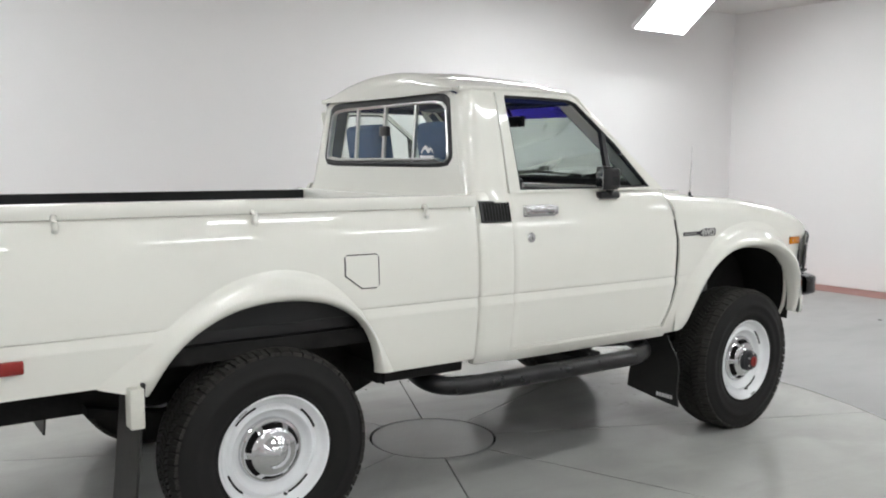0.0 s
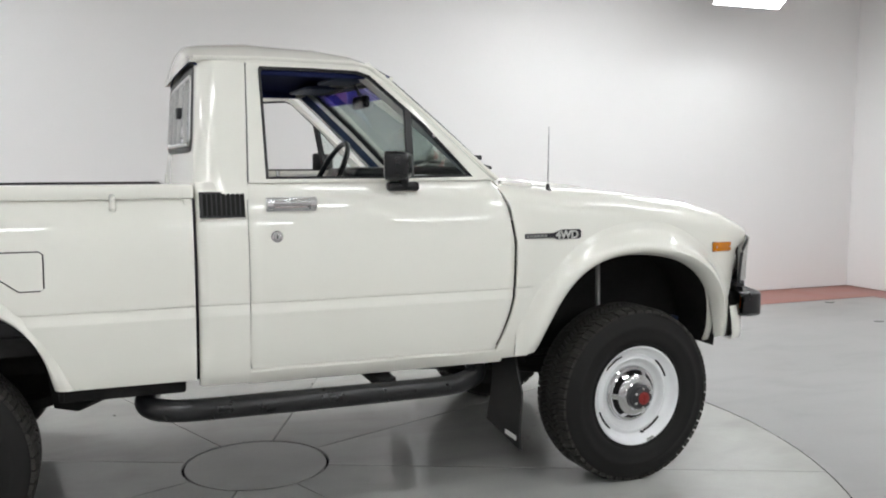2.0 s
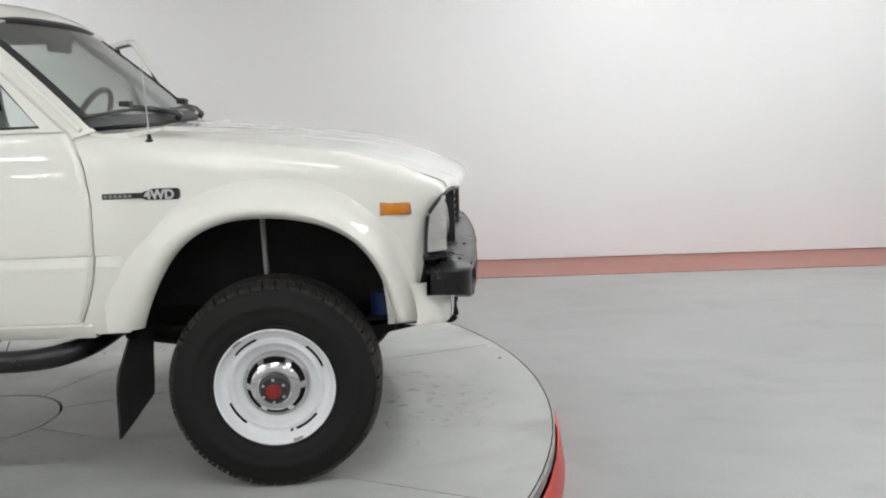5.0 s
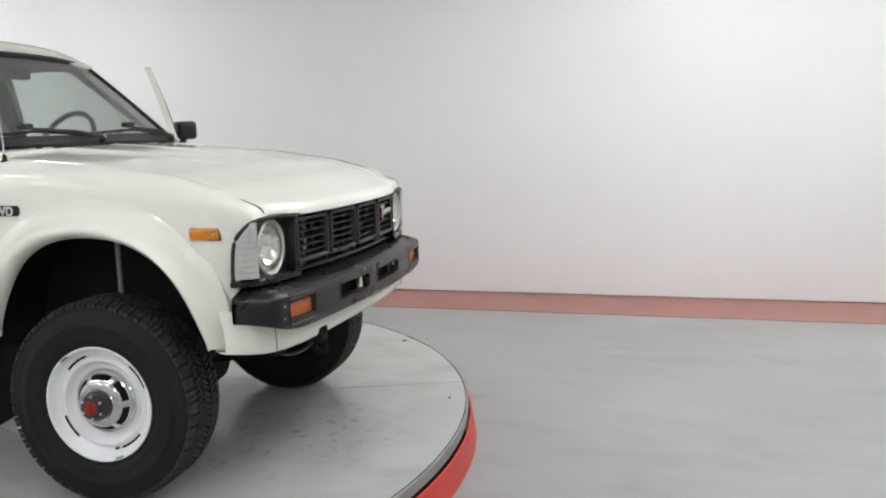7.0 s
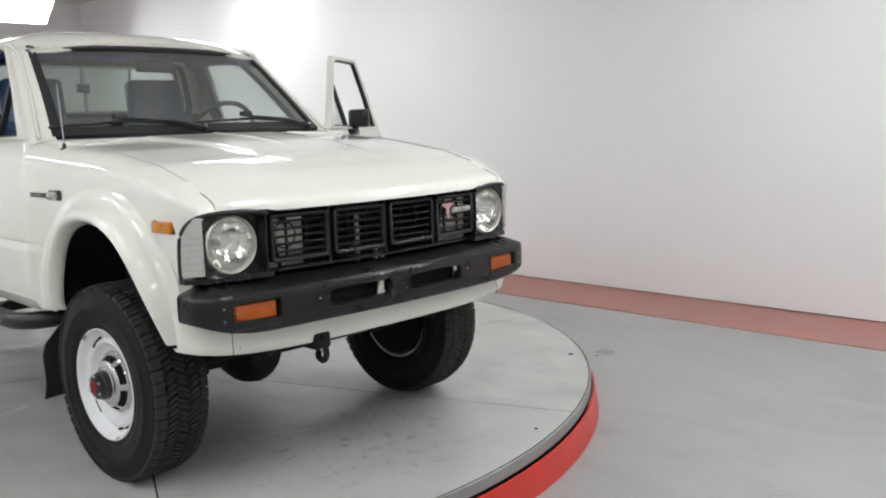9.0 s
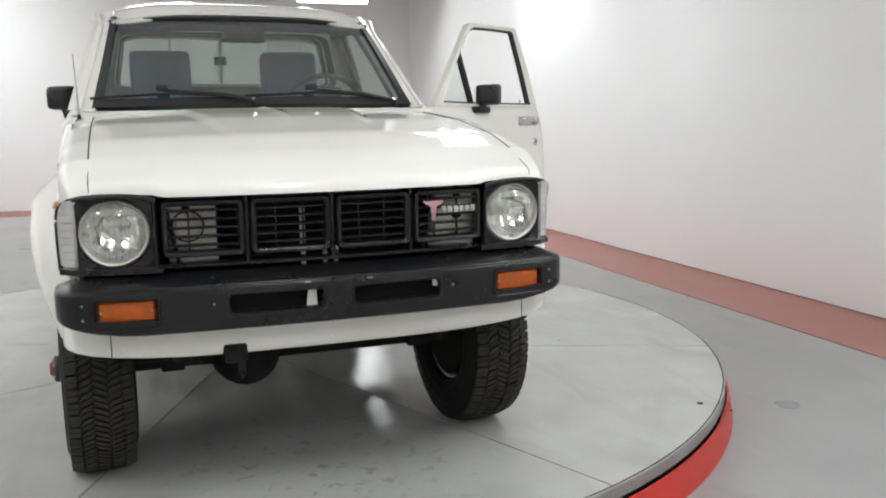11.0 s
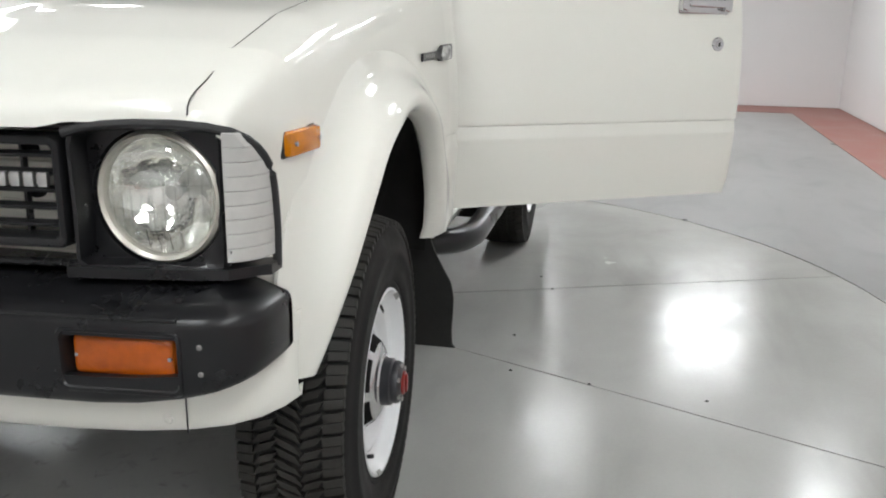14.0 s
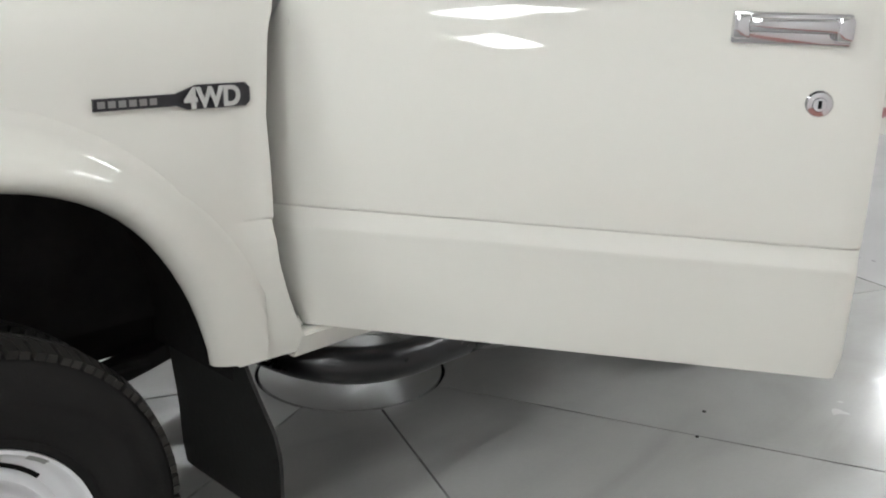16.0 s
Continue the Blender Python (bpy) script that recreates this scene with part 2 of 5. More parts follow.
def tube(pts, r, n=12, bm=None, caps=True):
    """A round bar along points."""
    pts = [Vector(p) for p in pts]
    rows = []
    ref = Vector((0, 0, 1))
    for i, p in enumerate(pts):
        d = (pts[min(i + 1, len(pts) - 1)] - pts[max(i - 1, 0)]).normalized()
        u = d.cross(ref if abs(d.z) < 0.95 else Vector((1, 0, 0))).normalized()
        w = d.cross(u)
        rr = r[i] if isinstance(r, (list, tuple)) else r
        rows.append([p + rr * (math.cos(2 * math.pi * k / n) * u + math.sin(2 * math.pi * k / n) * w) for k in range(n)])
    bm = bm or bmesh.new()
    vs = [[bm.verts.new(p) for p in row] for row in rows]
    for i in range(len(vs) - 1):
        for j in range(n):
            bm.faces.new((vs[i][j], vs[i + 1][j], vs[i + 1][(j + 1) % n], vs[i][(j + 1) % n]))
    if caps:
        bm.faces.new(vs[0])
        bm.faces.new(vs[-1])
    return bm


def bend(pts, radius=0.05, n=6):
    """Round the corners of a polyline."""
    pts = [Vector(p) for p in pts]
    out = [pts[0]]
    for a, b, c in zip(pts, pts[1:], pts[2:]):
        u, w = (a - b), (c - b)
        r = min(radius, u.length * 0.49, w.length * 0.49)
        p, q = b + u.normalized() * r, b + w.normalized() * r
        for k in range(n + 1):
            t = k / n
            out.append((1 - t) ** 2 * p + 2 * t * (1 - t) * b + t * t * q)
    return out + [pts[-1]]


def prism(outline, off, bevel=0.0):
    """A flat outline of points pushed along a vector."""
    bm = bmesh.new()
    bm.faces.new([bm.verts.new(p) for p in outline])
    thick(bm, off)
    if bevel:
        bmesh.ops.bevel(bm, geom=bm.edges[:], offset=bevel, segments=2, affect="EDGES", profile=0.5)
    return bm


def ring(outer, inner, off, bm=None):
    """A flat band between two loops of equal count, pushed along a vector."""
    bm = grid([outer, inner], bm, close_v=True)
    return thick(bm, off)


def lerp(table, v):
    """Read a table of (key, value) pairs, in rising order, with straight lines between."""
    return float(np.interp(v, [a for a, _ in table], [b for _, b in table]))


def rounded(x0, x1, y0, y1, r, n=5):
    """A rounded rectangle as 2D points."""
    out = []
    for cx, cy, a0 in ((x1 - r, y1 - r, 0), (x0 + r, y1 - r, 90), (x0 + r, y0 + r, 180), (x1 - r, y0 + r, 270)):
        for k in range(n + 1):
            a = radians(a0 + 90 * k / n)
            out.append((cx + r * math.cos(a), cy + r * math.sin(a)))
    return out


def text_part(name, body, size, m, material, parent, depth=0.002, label="", space=1.0, fat=0.0):
    cu = bpy.data.curves.new(name, "FONT")
    cu.body, cu.size, cu.extrude, cu.space_character, cu.offset = body, size, depth, space, fat
    tmp = new(name, cu)
    me = bpy.data.meshes.new_from_object(tmp.evaluated_get(bpy.context.evaluated_depsgraph_get()))
    bpy.data.objects.remove(tmp)
    me.transform(m)
    me.materials.clear()
    me.materials.append(material)
    ob = new(name, me)
    ob.parent = parent
    if label:
        ob["label"] = label
    return ob

# ---- the studio ----
FZ, CZ = -0.17, 3.3                      # studio floor and ceiling; the turntable's top is z = 0
NE, NW = (6.34, 4.25), (-11.3, 4.25)      # ends of the long wall behind the truck
SE, SW = (6.95, -7.2), (-11.2, -7.2)
TC, TR = (-1.43, -0.045), 2.465            # turntable centre and radius


def wall(name, a, b, label, paint=None):
    d = Vector((b[0] - a[0], b[1] - a[1], 0))
    n = Vector((d.y, -d.x, 0)).normalized() * 0.2
    bm = bmesh.new()
    bm.faces.new([bm.verts.new(p) for p in ((a[0], a[1], FZ + 0.012), (b[0], b[1], FZ + 0.012), (b[0], b[1], CZ), (a[0], a[1], CZ))])
    return tagged(part(name, thick(bm, n), paint or WALL, smooth=False), label, "wall", kind="structure")


tagged(part("floor", boxb(-11.7, 7.6, -7.7, 4.8, FZ - 0.2, FZ), FLOOR, smooth=False), "polished grey blotchy concrete studio floor", "floor", kind="structure")
tagged(part("ceiling", boxb(-11.7, 7.6, -7.7, 4.8, CZ, CZ + 0.2), CEIL, smooth=False), "plain off-white painted studio ceiling", "ceiling", kind="structure")
wall("wall_north", NW, NE, "long plain white painted studio wall")
wall("wall_east", NE, SE, "plain white painted studio end wall")
wall("wall_south", SE, SW, "plain white painted studio wall", BACKWALL)
wall("wall_west", SW, NW, "plain white painted far studio wall")


def stripe(name, a, b, c, d):
    bm = bmesh.new()
    bm.faces.new([bm.verts.new((*p, FZ + 0.001)) for p in (a, b, c, d)])
    return tagged(part(name, thick(bm, (0, 0, 0.003)), STRIPE, smooth=False), "faded red paint band on the floor along the wall", "floor marking", kind="structure")


SWD = 0.92
stripe("floor_stripe_north", NW, NE, (NE[0] - 0.55, NE[1] - SWD), (NW[0] + SWD, NW[1] - SWD))
stripe("floor_stripe_east", NE, SE, (SE[0] - SWD, SE[1] + SWD), (NE[0] - 0.55, NE[1] - SWD))
stripe("floor_stripe_west", NW, (NW[0] + SWD, NW[1] - SWD), (SW[0] + SWD, SW[1] + SWD), SW)
stripe("floor_stripe_south", SW, (SW[0] + SWD, SW[1] + SWD), (SE[0] - SWD, SE[1] + SWD), SE)


def edge_line(name, a, b):
    """Thin dark strip, its shade put into the colour, for the shadow gap with a pale strip where the wall meets the
    floor.
    """
    d = (Vector((*b, 0)) - Vector((*a, 0))).normalized()
    n = Vector((d.y, -d.x, 0))
    bm = bmesh.new()
    bm.faces.new([bm.verts.new(Vector((*p, FZ + 0.0045)) + n * k) for p, k in ((a, 0), (b, 0), (b, 0.012), (a, 0.012))])
    return tagged(part(name, thick(bm, (0, 0, 0.006)), GAP, smooth=False), "dark strip standing for the shadow gap at the foot of the wall", "trim", kind="structure")


edge_line("trim_north", NW, NE)

# turntable: eight pale sectors round a centre plate, over a red skirt
table = tagged(new("turntable"), "round pale concrete vehicle turntable with a red skirt", "turntable")
PLATE = 0.303
PC = (-1.43, -0.05)                      # the access plate sits slightly off the middle
GAPW = 0.0034


def sector(k):
    """One sector of the deck between two radial joints."""
    a0, a1 = radians(21.8 + 45 * k), radians(21.8 + 45 * (k + 1))
    rows = []
    for f in (0.0, 0.3, 0.65, 1.0):
        row = []
        for k2 in range(19):
            r0, r1 = PLATE + 0.012, TR
            rr = r0 + (r1 - r0) * f
            g = GAPW / rr
            t = a0 + g + (a1 - a0 - 2 * g) * k2 / 18
            row.append((PC[0] + (TC[0] - PC[0]) * f + rr * math.cos(t), PC[1] + (TC[1] - PC[1]) * f + rr * math.sin(t), 0))
        rows.append(row)
    return thick(grid(rows), (0, 0, -0.012))


for k in range(8):
    part("deck_sector", sector(k), DISC, table, smooth=False)
part("centre_plate", revolve([(0.001, 0), (PLATE, 0), (PLATE, -0.012), (0.001, -0.012)], (*PC, -0.001), "z", 64, closed=True), DISC, table, "round pale access plate", smooth=False)
part("deck_base", revolve([(0.001, -0.0125), (TR - 0.002, -0.0125), (TR - 0.002, -0.05), (TR - 0.012, -0.052), (TR - 0.012, -0.165), (0.001, -0.165)], (*TC, 0), "z", 96, closed=True), GAP, table, "dark gap under the deck", smooth=False)
part("skirt", revolve([(TR + 0.012, -0.055), (TR + 0.022, -0.055), (TR + 0.04, FZ), (TR + 0.012, FZ)], (*TC, 0), "z", 128, closed=True), SKIRT, table, "glossy red steel skirt", angle=60)
part("rim_band", revolve([(TR + 0.0005, -0.003), (TR + 0.004, -0.003), (TR + 0.004, -0.045), (TR + 0.0005, -0.045)], (*TC, 0), "z", 128, closed=True), GREY, table, "grey steel edge band", angle=60)
part("edge_joint", revolve([(TR - 0.009, 0.0002), (TR - 0.004, 0.0002), (TR - 0.004, 0.0008), (TR - 0.009, 0.0008)], (*TC, 0), "z", 128, closed=True), GAP, table, "thin dark line round the deck", smooth=False)
for x, y, r in ((0.277, 1.627, 0.022), (0.40, 1.69, 0.01), (-1.269, 0.911, 0.009), (-3.268, 1.614, 0.022), (-2.0, 0.934, 0.009), (-1.84, 0.997, 0.009), (-0.95, 0.94, 0.009), (-0.86, 1.558, 0.008), (0.86, 0.6, 0.012), (-0.9, 1.2, 0.008)):
    part("bolt_hole", revolve([(0.0005, 0.0004), (r * 0.62, 0.0004), (r * 0.62, 0.002), (0.0005, 0.002)], (x, y, 0), "z", 14, closed=True), GAP, table, smooth=False)


# lamp panels: the studio's lamps, and a few unseen ones added as fill
def lamp_panel(x, y, z, w, d, turn=0.0, tilt=0.0):
    """A lit panel in a white tray; it faces down, tilted by tilt about its own length."""
    m = pose(x, y, z, 0, 0, turn) @ pose(0, 0, 0, tilt, 0, 0)
    lamp = tagged(new("led_panel"), "bright white rectangular panel, studio lamp or added fill light", "lamp", "studio lamp panels")
    tray = part("tray", boxb(-w / 2 - 0.02, w / 2 + 0.02, -d / 2 - 0.02, d / 2 + 0.02, 0.008, 0.06), HOUSING, lamp, smooth=False)
    part("diffuser", boxb(-w / 2, w / 2, -d / 2, d / 2, 0.0, 0.008), LAMP, lamp, "glowing white diffuser", smooth=False)
    top = m.inverted() @ Vector((x, y, CZ))
    part("hanger", tube([(0, 0, 0.05), top], 0.012), HOUSING, lamp)
    lamp.matrix_basis = m
    return lamp


lamp_panel(4.1, 3.3, 3.02, 0.8, 0.55, 0, -38)
lamp_panel(-9.4, 2.4, 2.95, 1.0, 0.5, 90, -40)
lamp_panel(-9.4, -0.1, 2.95, 1.0, 0.5, 90, -40)
# unseen fill panels, added to brighten the west wall they face
for y in (-2.6, -5.2):
    lamp_panel(-9.2, y, 2.95, 1.0, 0.5, 90, 40)
lamp_panel(-6.5, 0.55, 3.15, 0.5, 0.95)
for x in (-6.2, -3.4, -0.6, 2.2, 5.0):
    lamp_panel(x, -5.0, 3.1, 1.2, 0.2, 0, 20)
lamp_panel(7.0, -3.0, 2.95, 1.2, 0.5, 90, 40)
lamp_panel(2.2, 2.4, 3.15, 1.2, 0.45)
lamp_panel(-3.4, 2.2, 3.15, 1.2, 0.42)
# narrow unseen fill panel, added to lift the north wall
lamp_panel(0.75, 2.0, 3.15, 1.2, 0.15)
for x in (-5.6, -3.2, -0.8, 1.6, 4.0):
    lamp_panel(x, -6.85, 2.6, 1.3, 0.08, 0, 60)
for x, y in ((-5.9, 3.2), (2.4, -2.4), (4.6, 0.2), (2.3, 0.1)):
    lamp_panel(x, y, 3.15, 1.2, 0.3)
for x in (-4.6, -2.6, -0.2):
    lamp_panel(x, -2.6, 3.15, 1.2, 0.2)

# ---- the truck: body ----
truck = tagged(new("pickup_truck"), "cream-white 1980s four-wheel-drive pickup truck, driver door open, on the turntable", "truck")
WB, HZ = 2.6, 0.361         # wheelbase, hub height
SIDE_Z = [(0.53, -0.055), (0.56, -0.04), (0.60, -0.024), (0.70, -0.010), (0.795, -0.0008), (0.8, 0.0), (0.804, -0.0004), (0.8365, -0.0065), (0.8405, -0.0012), (0.846, -0.0005), (0.90, 0.0), (0.94, -0.001), (0.97, -0.002), (1.0, -0.0035), (1.025, -0.0055),
          (1.05, -0.008), (1.075, -0.011), (1.10, -0.0145), (1.125, -0.0185), (1.15, -0.0235), (1.18, -0.031), (1.20, -0.037), (1.235, -0.052), (1.255, -0.066)]
PLAIN_Z = [p for p in SIDE_Z if not 0.79 < p[0] < 0.85]
LEVELS = [0.53, 0.555, 0.58, 0.60, 0.65, 0.70, 0.75, 0.785, 0.795, 0.8, 0.804, 0.815, 0.828, 0.8355, 0.8365, 0.8405, 0.8415, 0.846, 0.856, 0.88, 0.90, 0.94, 0.97, 1.0, 1.025, 1.05, 1.075, 1.1, 1.125, 1.15, 1.18, 1.2, 1.22, 1.235, 1.25]


def half_width(x):
    return 0.829 - 0.058 * min(max((x + 0.62) / 1.02, 0), 1.4) ** 0.75 - 0.03 * min(max((x - 0.42) / 0.16, 0), 1.2) ** 2


def side_y(x, z):
    """Half-width of the body side; the waist crease ends just ahead of the door."""
    k = min(max((x + 0.54) / 0.08, 0), 1)
    return half_width(x) + (1 - k) * lerp(SIDE_Z, z) + k * lerp(PLAIN_Z, z)


def upper_y(z):
    """Half-width of the cab above the belt line."""
    return lerp([(1.2, 0.79), (1.25, 0.772), (1.45, 0.715), (1.62, 0.662), (1.66, 0.645), (1.70, 0.628)], z)


FRONT_ARCH = dict(inner=[(-0.440, 0.572), (-0.405, 0.66), (-0.358, 0.75), (-0.300, 0.84), (-0.222, 0.903), (-0.12, 0.938), (0, 0.946), (0.10, 0.937), (0.215, 0.908), (0.31, 0.851), (0.372, 0.762), (0.405, 0.663), (0.425, 0.572)],
                  outer=[(-0.535, 0.572), (-0.502, 0.68), (-0.45, 0.785), (-0.375, 0.885), (-0.28, 0.968), (-0.152, 1.02), (-0.03, 1.036), (0.08, 1.036), (0.19, 1.02), (0.30, 0.967), (0.395, 0.885), (0.455, 0.765), (0.478, 0.66), (0.482, 0.572)])
REAR_ARCH = dict(inner=[(-3.02, 0.62), (-2.969, 0.717), (-2.89, 0.804), (-2.771, 0.869), (-2.647, 0.894), (-2.518, 0.894), (-2.383, 0.869), (-2.267, 0.803), (-2.207, 0.711), (-2.18, 0.585)],
                 outer=[(-3.13, 0.655), (-3.04, 0.77), (-2.92, 0.87), (-2.76, 0.955), (-2.58, 0.985), (-2.42, 0.955), (-2.286, 0.855), (-2.2, 0.73), (-2.14, 0.585)])
ARC_N = 36


def arch_for(s):
    """The front opening; the left one stands a touch further back."""
    if s < 0:
        return FRONT_ARCH
    return dict(inner=[(x - 0.020 * min(max((z - 0.6) / 0.12, 0), 1), z) for x, z in FRONT_ARCH["inner"]], outer=FRONT_ARCH["outer"])



def evenly(pts, n=ARC_N):
    """Points at even steps along a polyline, lightly smoothed."""
    p = np.array(pts)
    d = np.r_[0, np.cumsum(np.hypot(*np.diff(p, axis=0).T))]
    t = np.linspace(0, d[-1], n + 1)
    q = np.c_[np.interp(t, d, p[:, 0]), np.interp(t, d, p[:, 1])]
    for _ in range(4):
        q[1:-1] = (q[:-2] + 2 * q[1:-1] + q[2:]) / 4
    return q


def arch_curve(arch, k):
    """The wheel opening's edge; k runs from the inner lip (0) to the outer foot (1) of the flare."""
    i, o = evenly(arch["inner"]), evenly(arch["outer"])
    return i + k * (o - i)


def arch_z(x, arch, k=0.45):
    c = arch_curve(arch, k)
    return float(np.interp(x, c[:, 0], c[:, 1])) if c[0, 0] < x < c[-1, 0] else -1


def arch_xs(arch, k=0.45):
    c = arch_curve(arch, k)
    return [*c[:, 0], c[0, 0] + 1e-4, c[-1, 0] - 1e-4]


CROWN = [(-0.66, 1.243), (-0.375, 1.218), (-0.03, 1.192), (0.28, 1.147), (0.45, 1.098), (0.54, 1.053), (0.59, 1.025), (0.62, 0.995)]
SEAM = 0.677


def nose_x(x, y, z, s):
    """Rake of the front edge: full length under the hood's lip, shorter beside and below the lamps."""
    top = lerp([(0.655, 0.620), (0.70, 0.611), (0.74, 0.598), (0.77, 0.580)], y)
    end = lerp([(0.56, 0.500), (0.8, 0.532), (0.90, 0.539), (0.945, 0.548), (0.985, top)], z)
    return x if x < 0.25 else 0.25 + (x - 0.25) * (end - 0.25) / 0.345


def seam_x(z):
    """The line between door and front fender."""
    return lerp([(0.53, -0.668), (0.58, -0.646), (0.667, -0.603), (0.74, -0.577), (0.817, -0.562), (1.012, -0.556), (1.152, -0.578), (1.21, -0.610), (1.25, -0.640)], z)


SHIFT = {-1: 0.0, 1: 0.026}       # the left seam stands slightly further forward


def front_fender(s):
    xs = sorted({round(v, 5) for v in [*arch_xs(arch_for(s)), *np.linspace(-0.62, -0.56, 4), *np.linspace(0.46, 0.56, 6), 0.575, 0.585, 0.592, 0.595, -0.3, -0.1, 0.1, 0.25]})
    rows = []
    for x in xs:
        zt = lerp(CROWN, x) if x < 0.56 else lerp([(0.56, 1.0425), (0.575, 1.032), (0.585, 1.023), (0.592, 1.011), (0.595, 0.999)], x)
        low = max(arch_z(x, arch_for(s)), 0.562 if x < 0 else 0.547)
        zs = zt - 0.105 + 0.058 * min(max((x - 0.33) / 0.26, 0), 1)
        row = []
        for z in [v for v in LEVELS if v <= 0.94] + [0.98, 1.01]:
            z = min(max(z, low), zs)
            row.append((x, side_y(x, z), z))
        yb = side_y(x, zs)
        for k in range(9):
            a = math.pi / 2 * k / 8
            sq = min(max((x - 0.30) / 0.27, 0), 1)
            row.append((x, SEAM + (yb - SEAM) * max(math.cos(a), 0) ** (0.85 - 0.47 * sq), max(zs + (zt - zs) * math.sin(a) ** (0.95 - 0.57 * sq), low)))
        out = []
        for px, py, pz in row:
            px = nose_x(px, py, pz, s)
            if px < -0.5:
                t = (px + 0.62) / 0.12
                px = seam_x(pz) + 0.004 + SHIFT[s] + t * (-0.5 - seam_x(pz) - SHIFT[s])
            out.append((px, s * py, pz))
        rows.append(out)
    return thick(grid(rows), lambda p: (0, -s * 0.012 if p.z < 1.1 else -s * 0.004, -0.010 if p.z > 1.1 else 0))


def flare(s, arch, amp=0.036, bulge=None):
    """The soft raised lip round a wheel opening; bulge gives the lip's half-width by height ahead of the wheel."""
    rows = []
    sec = ((1.5, -0.25), (1.3, -0.03), (1.15, 0.03), (1.02, 0.13), (0.85, 0.32), (0.66, 0.68), (0.48, 0.95), (0.32, 1.0), (0.18, 0.86), (0.08, 0.55), (0.02, 0.1), (0.0, -0.2), (0.0, -0.4))
    curves = [arch_curve(arch, k) for k, _ in sec]
    for i in range(ARC_N + 1):
        h = math.sin(math.pi * i / ARC_N) ** 0.6
        row = []
        for (k, f), c in zip(sec, curves):
            x, z = c[i]
            if bulge:
                x = max(min(x, 0.505), -0.55 + SHIFT[s])
            base = min(half_width(x), 0.83) + lerp(PLAIN_Z, z) * 0.5
            y = base + f * amp * (0.35 + 0.65 * h) - 0.035 * (1 - h) * max(1 - k, 0)
            if bulge:
                t = min(max((x + 0.35) / 0.5, 0), 1)
                lip = lerp(bulge, curves[9][i][1]) + 0.008
                depth = max(lip - base, 0.012)
                yb = base + (f * depth if f > 0 else f * 0.03 if k > 1 else depth * 0.2 + f * 0.02)
                if k < 0.5:
                    y = min(y, lerp(REAR_TUCK, curves[9][i][1]) + 0.04 * k)
                y += t * (yb - y)
            row.append((x, s * y, z))
        rows.append(row)
    return thick(grid(rows), lambda p: (0, -s * 0.006, 0))


REAR_TUCK = [(0.57, 0.785), (0.65, 0.798), (0.70, 0.807), (0.75, 0.816), (0.80, 0.822), (0.90, 0.832), (1.0, 0.84)]
FRONT_BULGE = [(0.57, 0.778), (0.60, 0.79), (0.65, 0.808), (0.70, 0.824), (0.75, 0.837), (0.80, 0.846), (0.85, 0.852), (0.92, 0.852), (1.0, 0.85)]


def hood():
    rows = []
    for x in [*np.linspace(-0.44, 0.45, 24), 0.5, 0.54, 0.57, 0.585, 0.592, 0.595]:
        row = []
        for v in np.linspace(-1, 1, 81):
            y = v * (SEAM - 0.004)
            base = lerp(CROWN, x) if x < 0.57 else lerp([(0.57, 1.039), (0.585, 1.029), (0.592, 1.020), (0.595, 1.008)], x)
            front = min(max((0.595 - x) / 0.3, 0), 1)
            fade = min(max((0.36 - x) / 0.55, 0), 1)
            line = 0.365 - 0.14 * (x + 0.44)
            edge = min(max((line - abs(y)) / 0.034, 0), 1)
            ridge = max(1 - abs(y) / 0.035, 0) ** 1.5 * min(max((0.15 - x) / 0.3, 0), 1)
            z = base + 0.012 * (1 - v * v) * front + 0.013 * fade * edge * edge * (3 - 2 * edge) + 0.005 * ridge 
            z -= 0.002 * min(max((abs(y) - 0.62) / 0.05, 0), 1) ** 2
            rise = min(max((abs(y) - 0.47) / 0.045, 0), 1)
            z += 0.008 * rise * rise * (3 - 2 * rise) * min(max((x - 0.5) / 0.09, 0), 1)
            end = 0.698 - 0.175 * y * y - 0.006 * rise
            row.append((x if x < 0.2 else 0.2 + (x - 0.2) * (end - 0.2) / 0.395, y, z))
        rows.append(row)
    for s in (-1, 1):
        HOOD_EDGE[s] = [(x, y + s * 0.002, z + 0.0008) for x, y, z in (row[0 if s < 0 else -1] for row in rows)]
    return thick(grid(rows), (0, 0, -0.012))


HOOD_EDGE = {}
for s, nm in ((-1, "right"), (1, "left")):
    part("front_fender", front_fender(s), PAINT, truck, angle=50)
    part("wheel_flare", flare(s, arch_for(s), bulge=FRONT_BULGE), PAINT, truck, angle=50)
    part("wheel_flare", flare(s, REAR_ARCH), PAINT, truck, angle=50)
hd = part("hood", hood(), PAINT, truck, angle=50)
for s in (-1, 1):
    part("hood_gap", tube(HOOD_EDGE[s], 0.0011, 6), GAP, hd, "dark shut line beside the hood")


# bed
BED_R, BED_F = -3.68, -1.738


def bed_side(s):
    xs = sorted({round(v, 5) for v in [*arch_xs(REAR_ARCH), *np.linspace(BED_R, -3.14, 8), *np.linspace(-2.14, BED_F, 8), -2.9, -2.4]})
    rows = []
    for x in xs:
        low = max(arch_z(x, REAR_ARCH), 0.582 if x > -2.6 else 0.675)
        hi = 1.21 if s < 0 else 1.193
        row = [(x, s * side_y(-1, min(max(z, low), hi)), min(max(z, low), hi)) for z in LEVELS if z <= 1.22]
        rows.append(row)
    return thick(grid(rows), (0, -s * 0.012, 0))


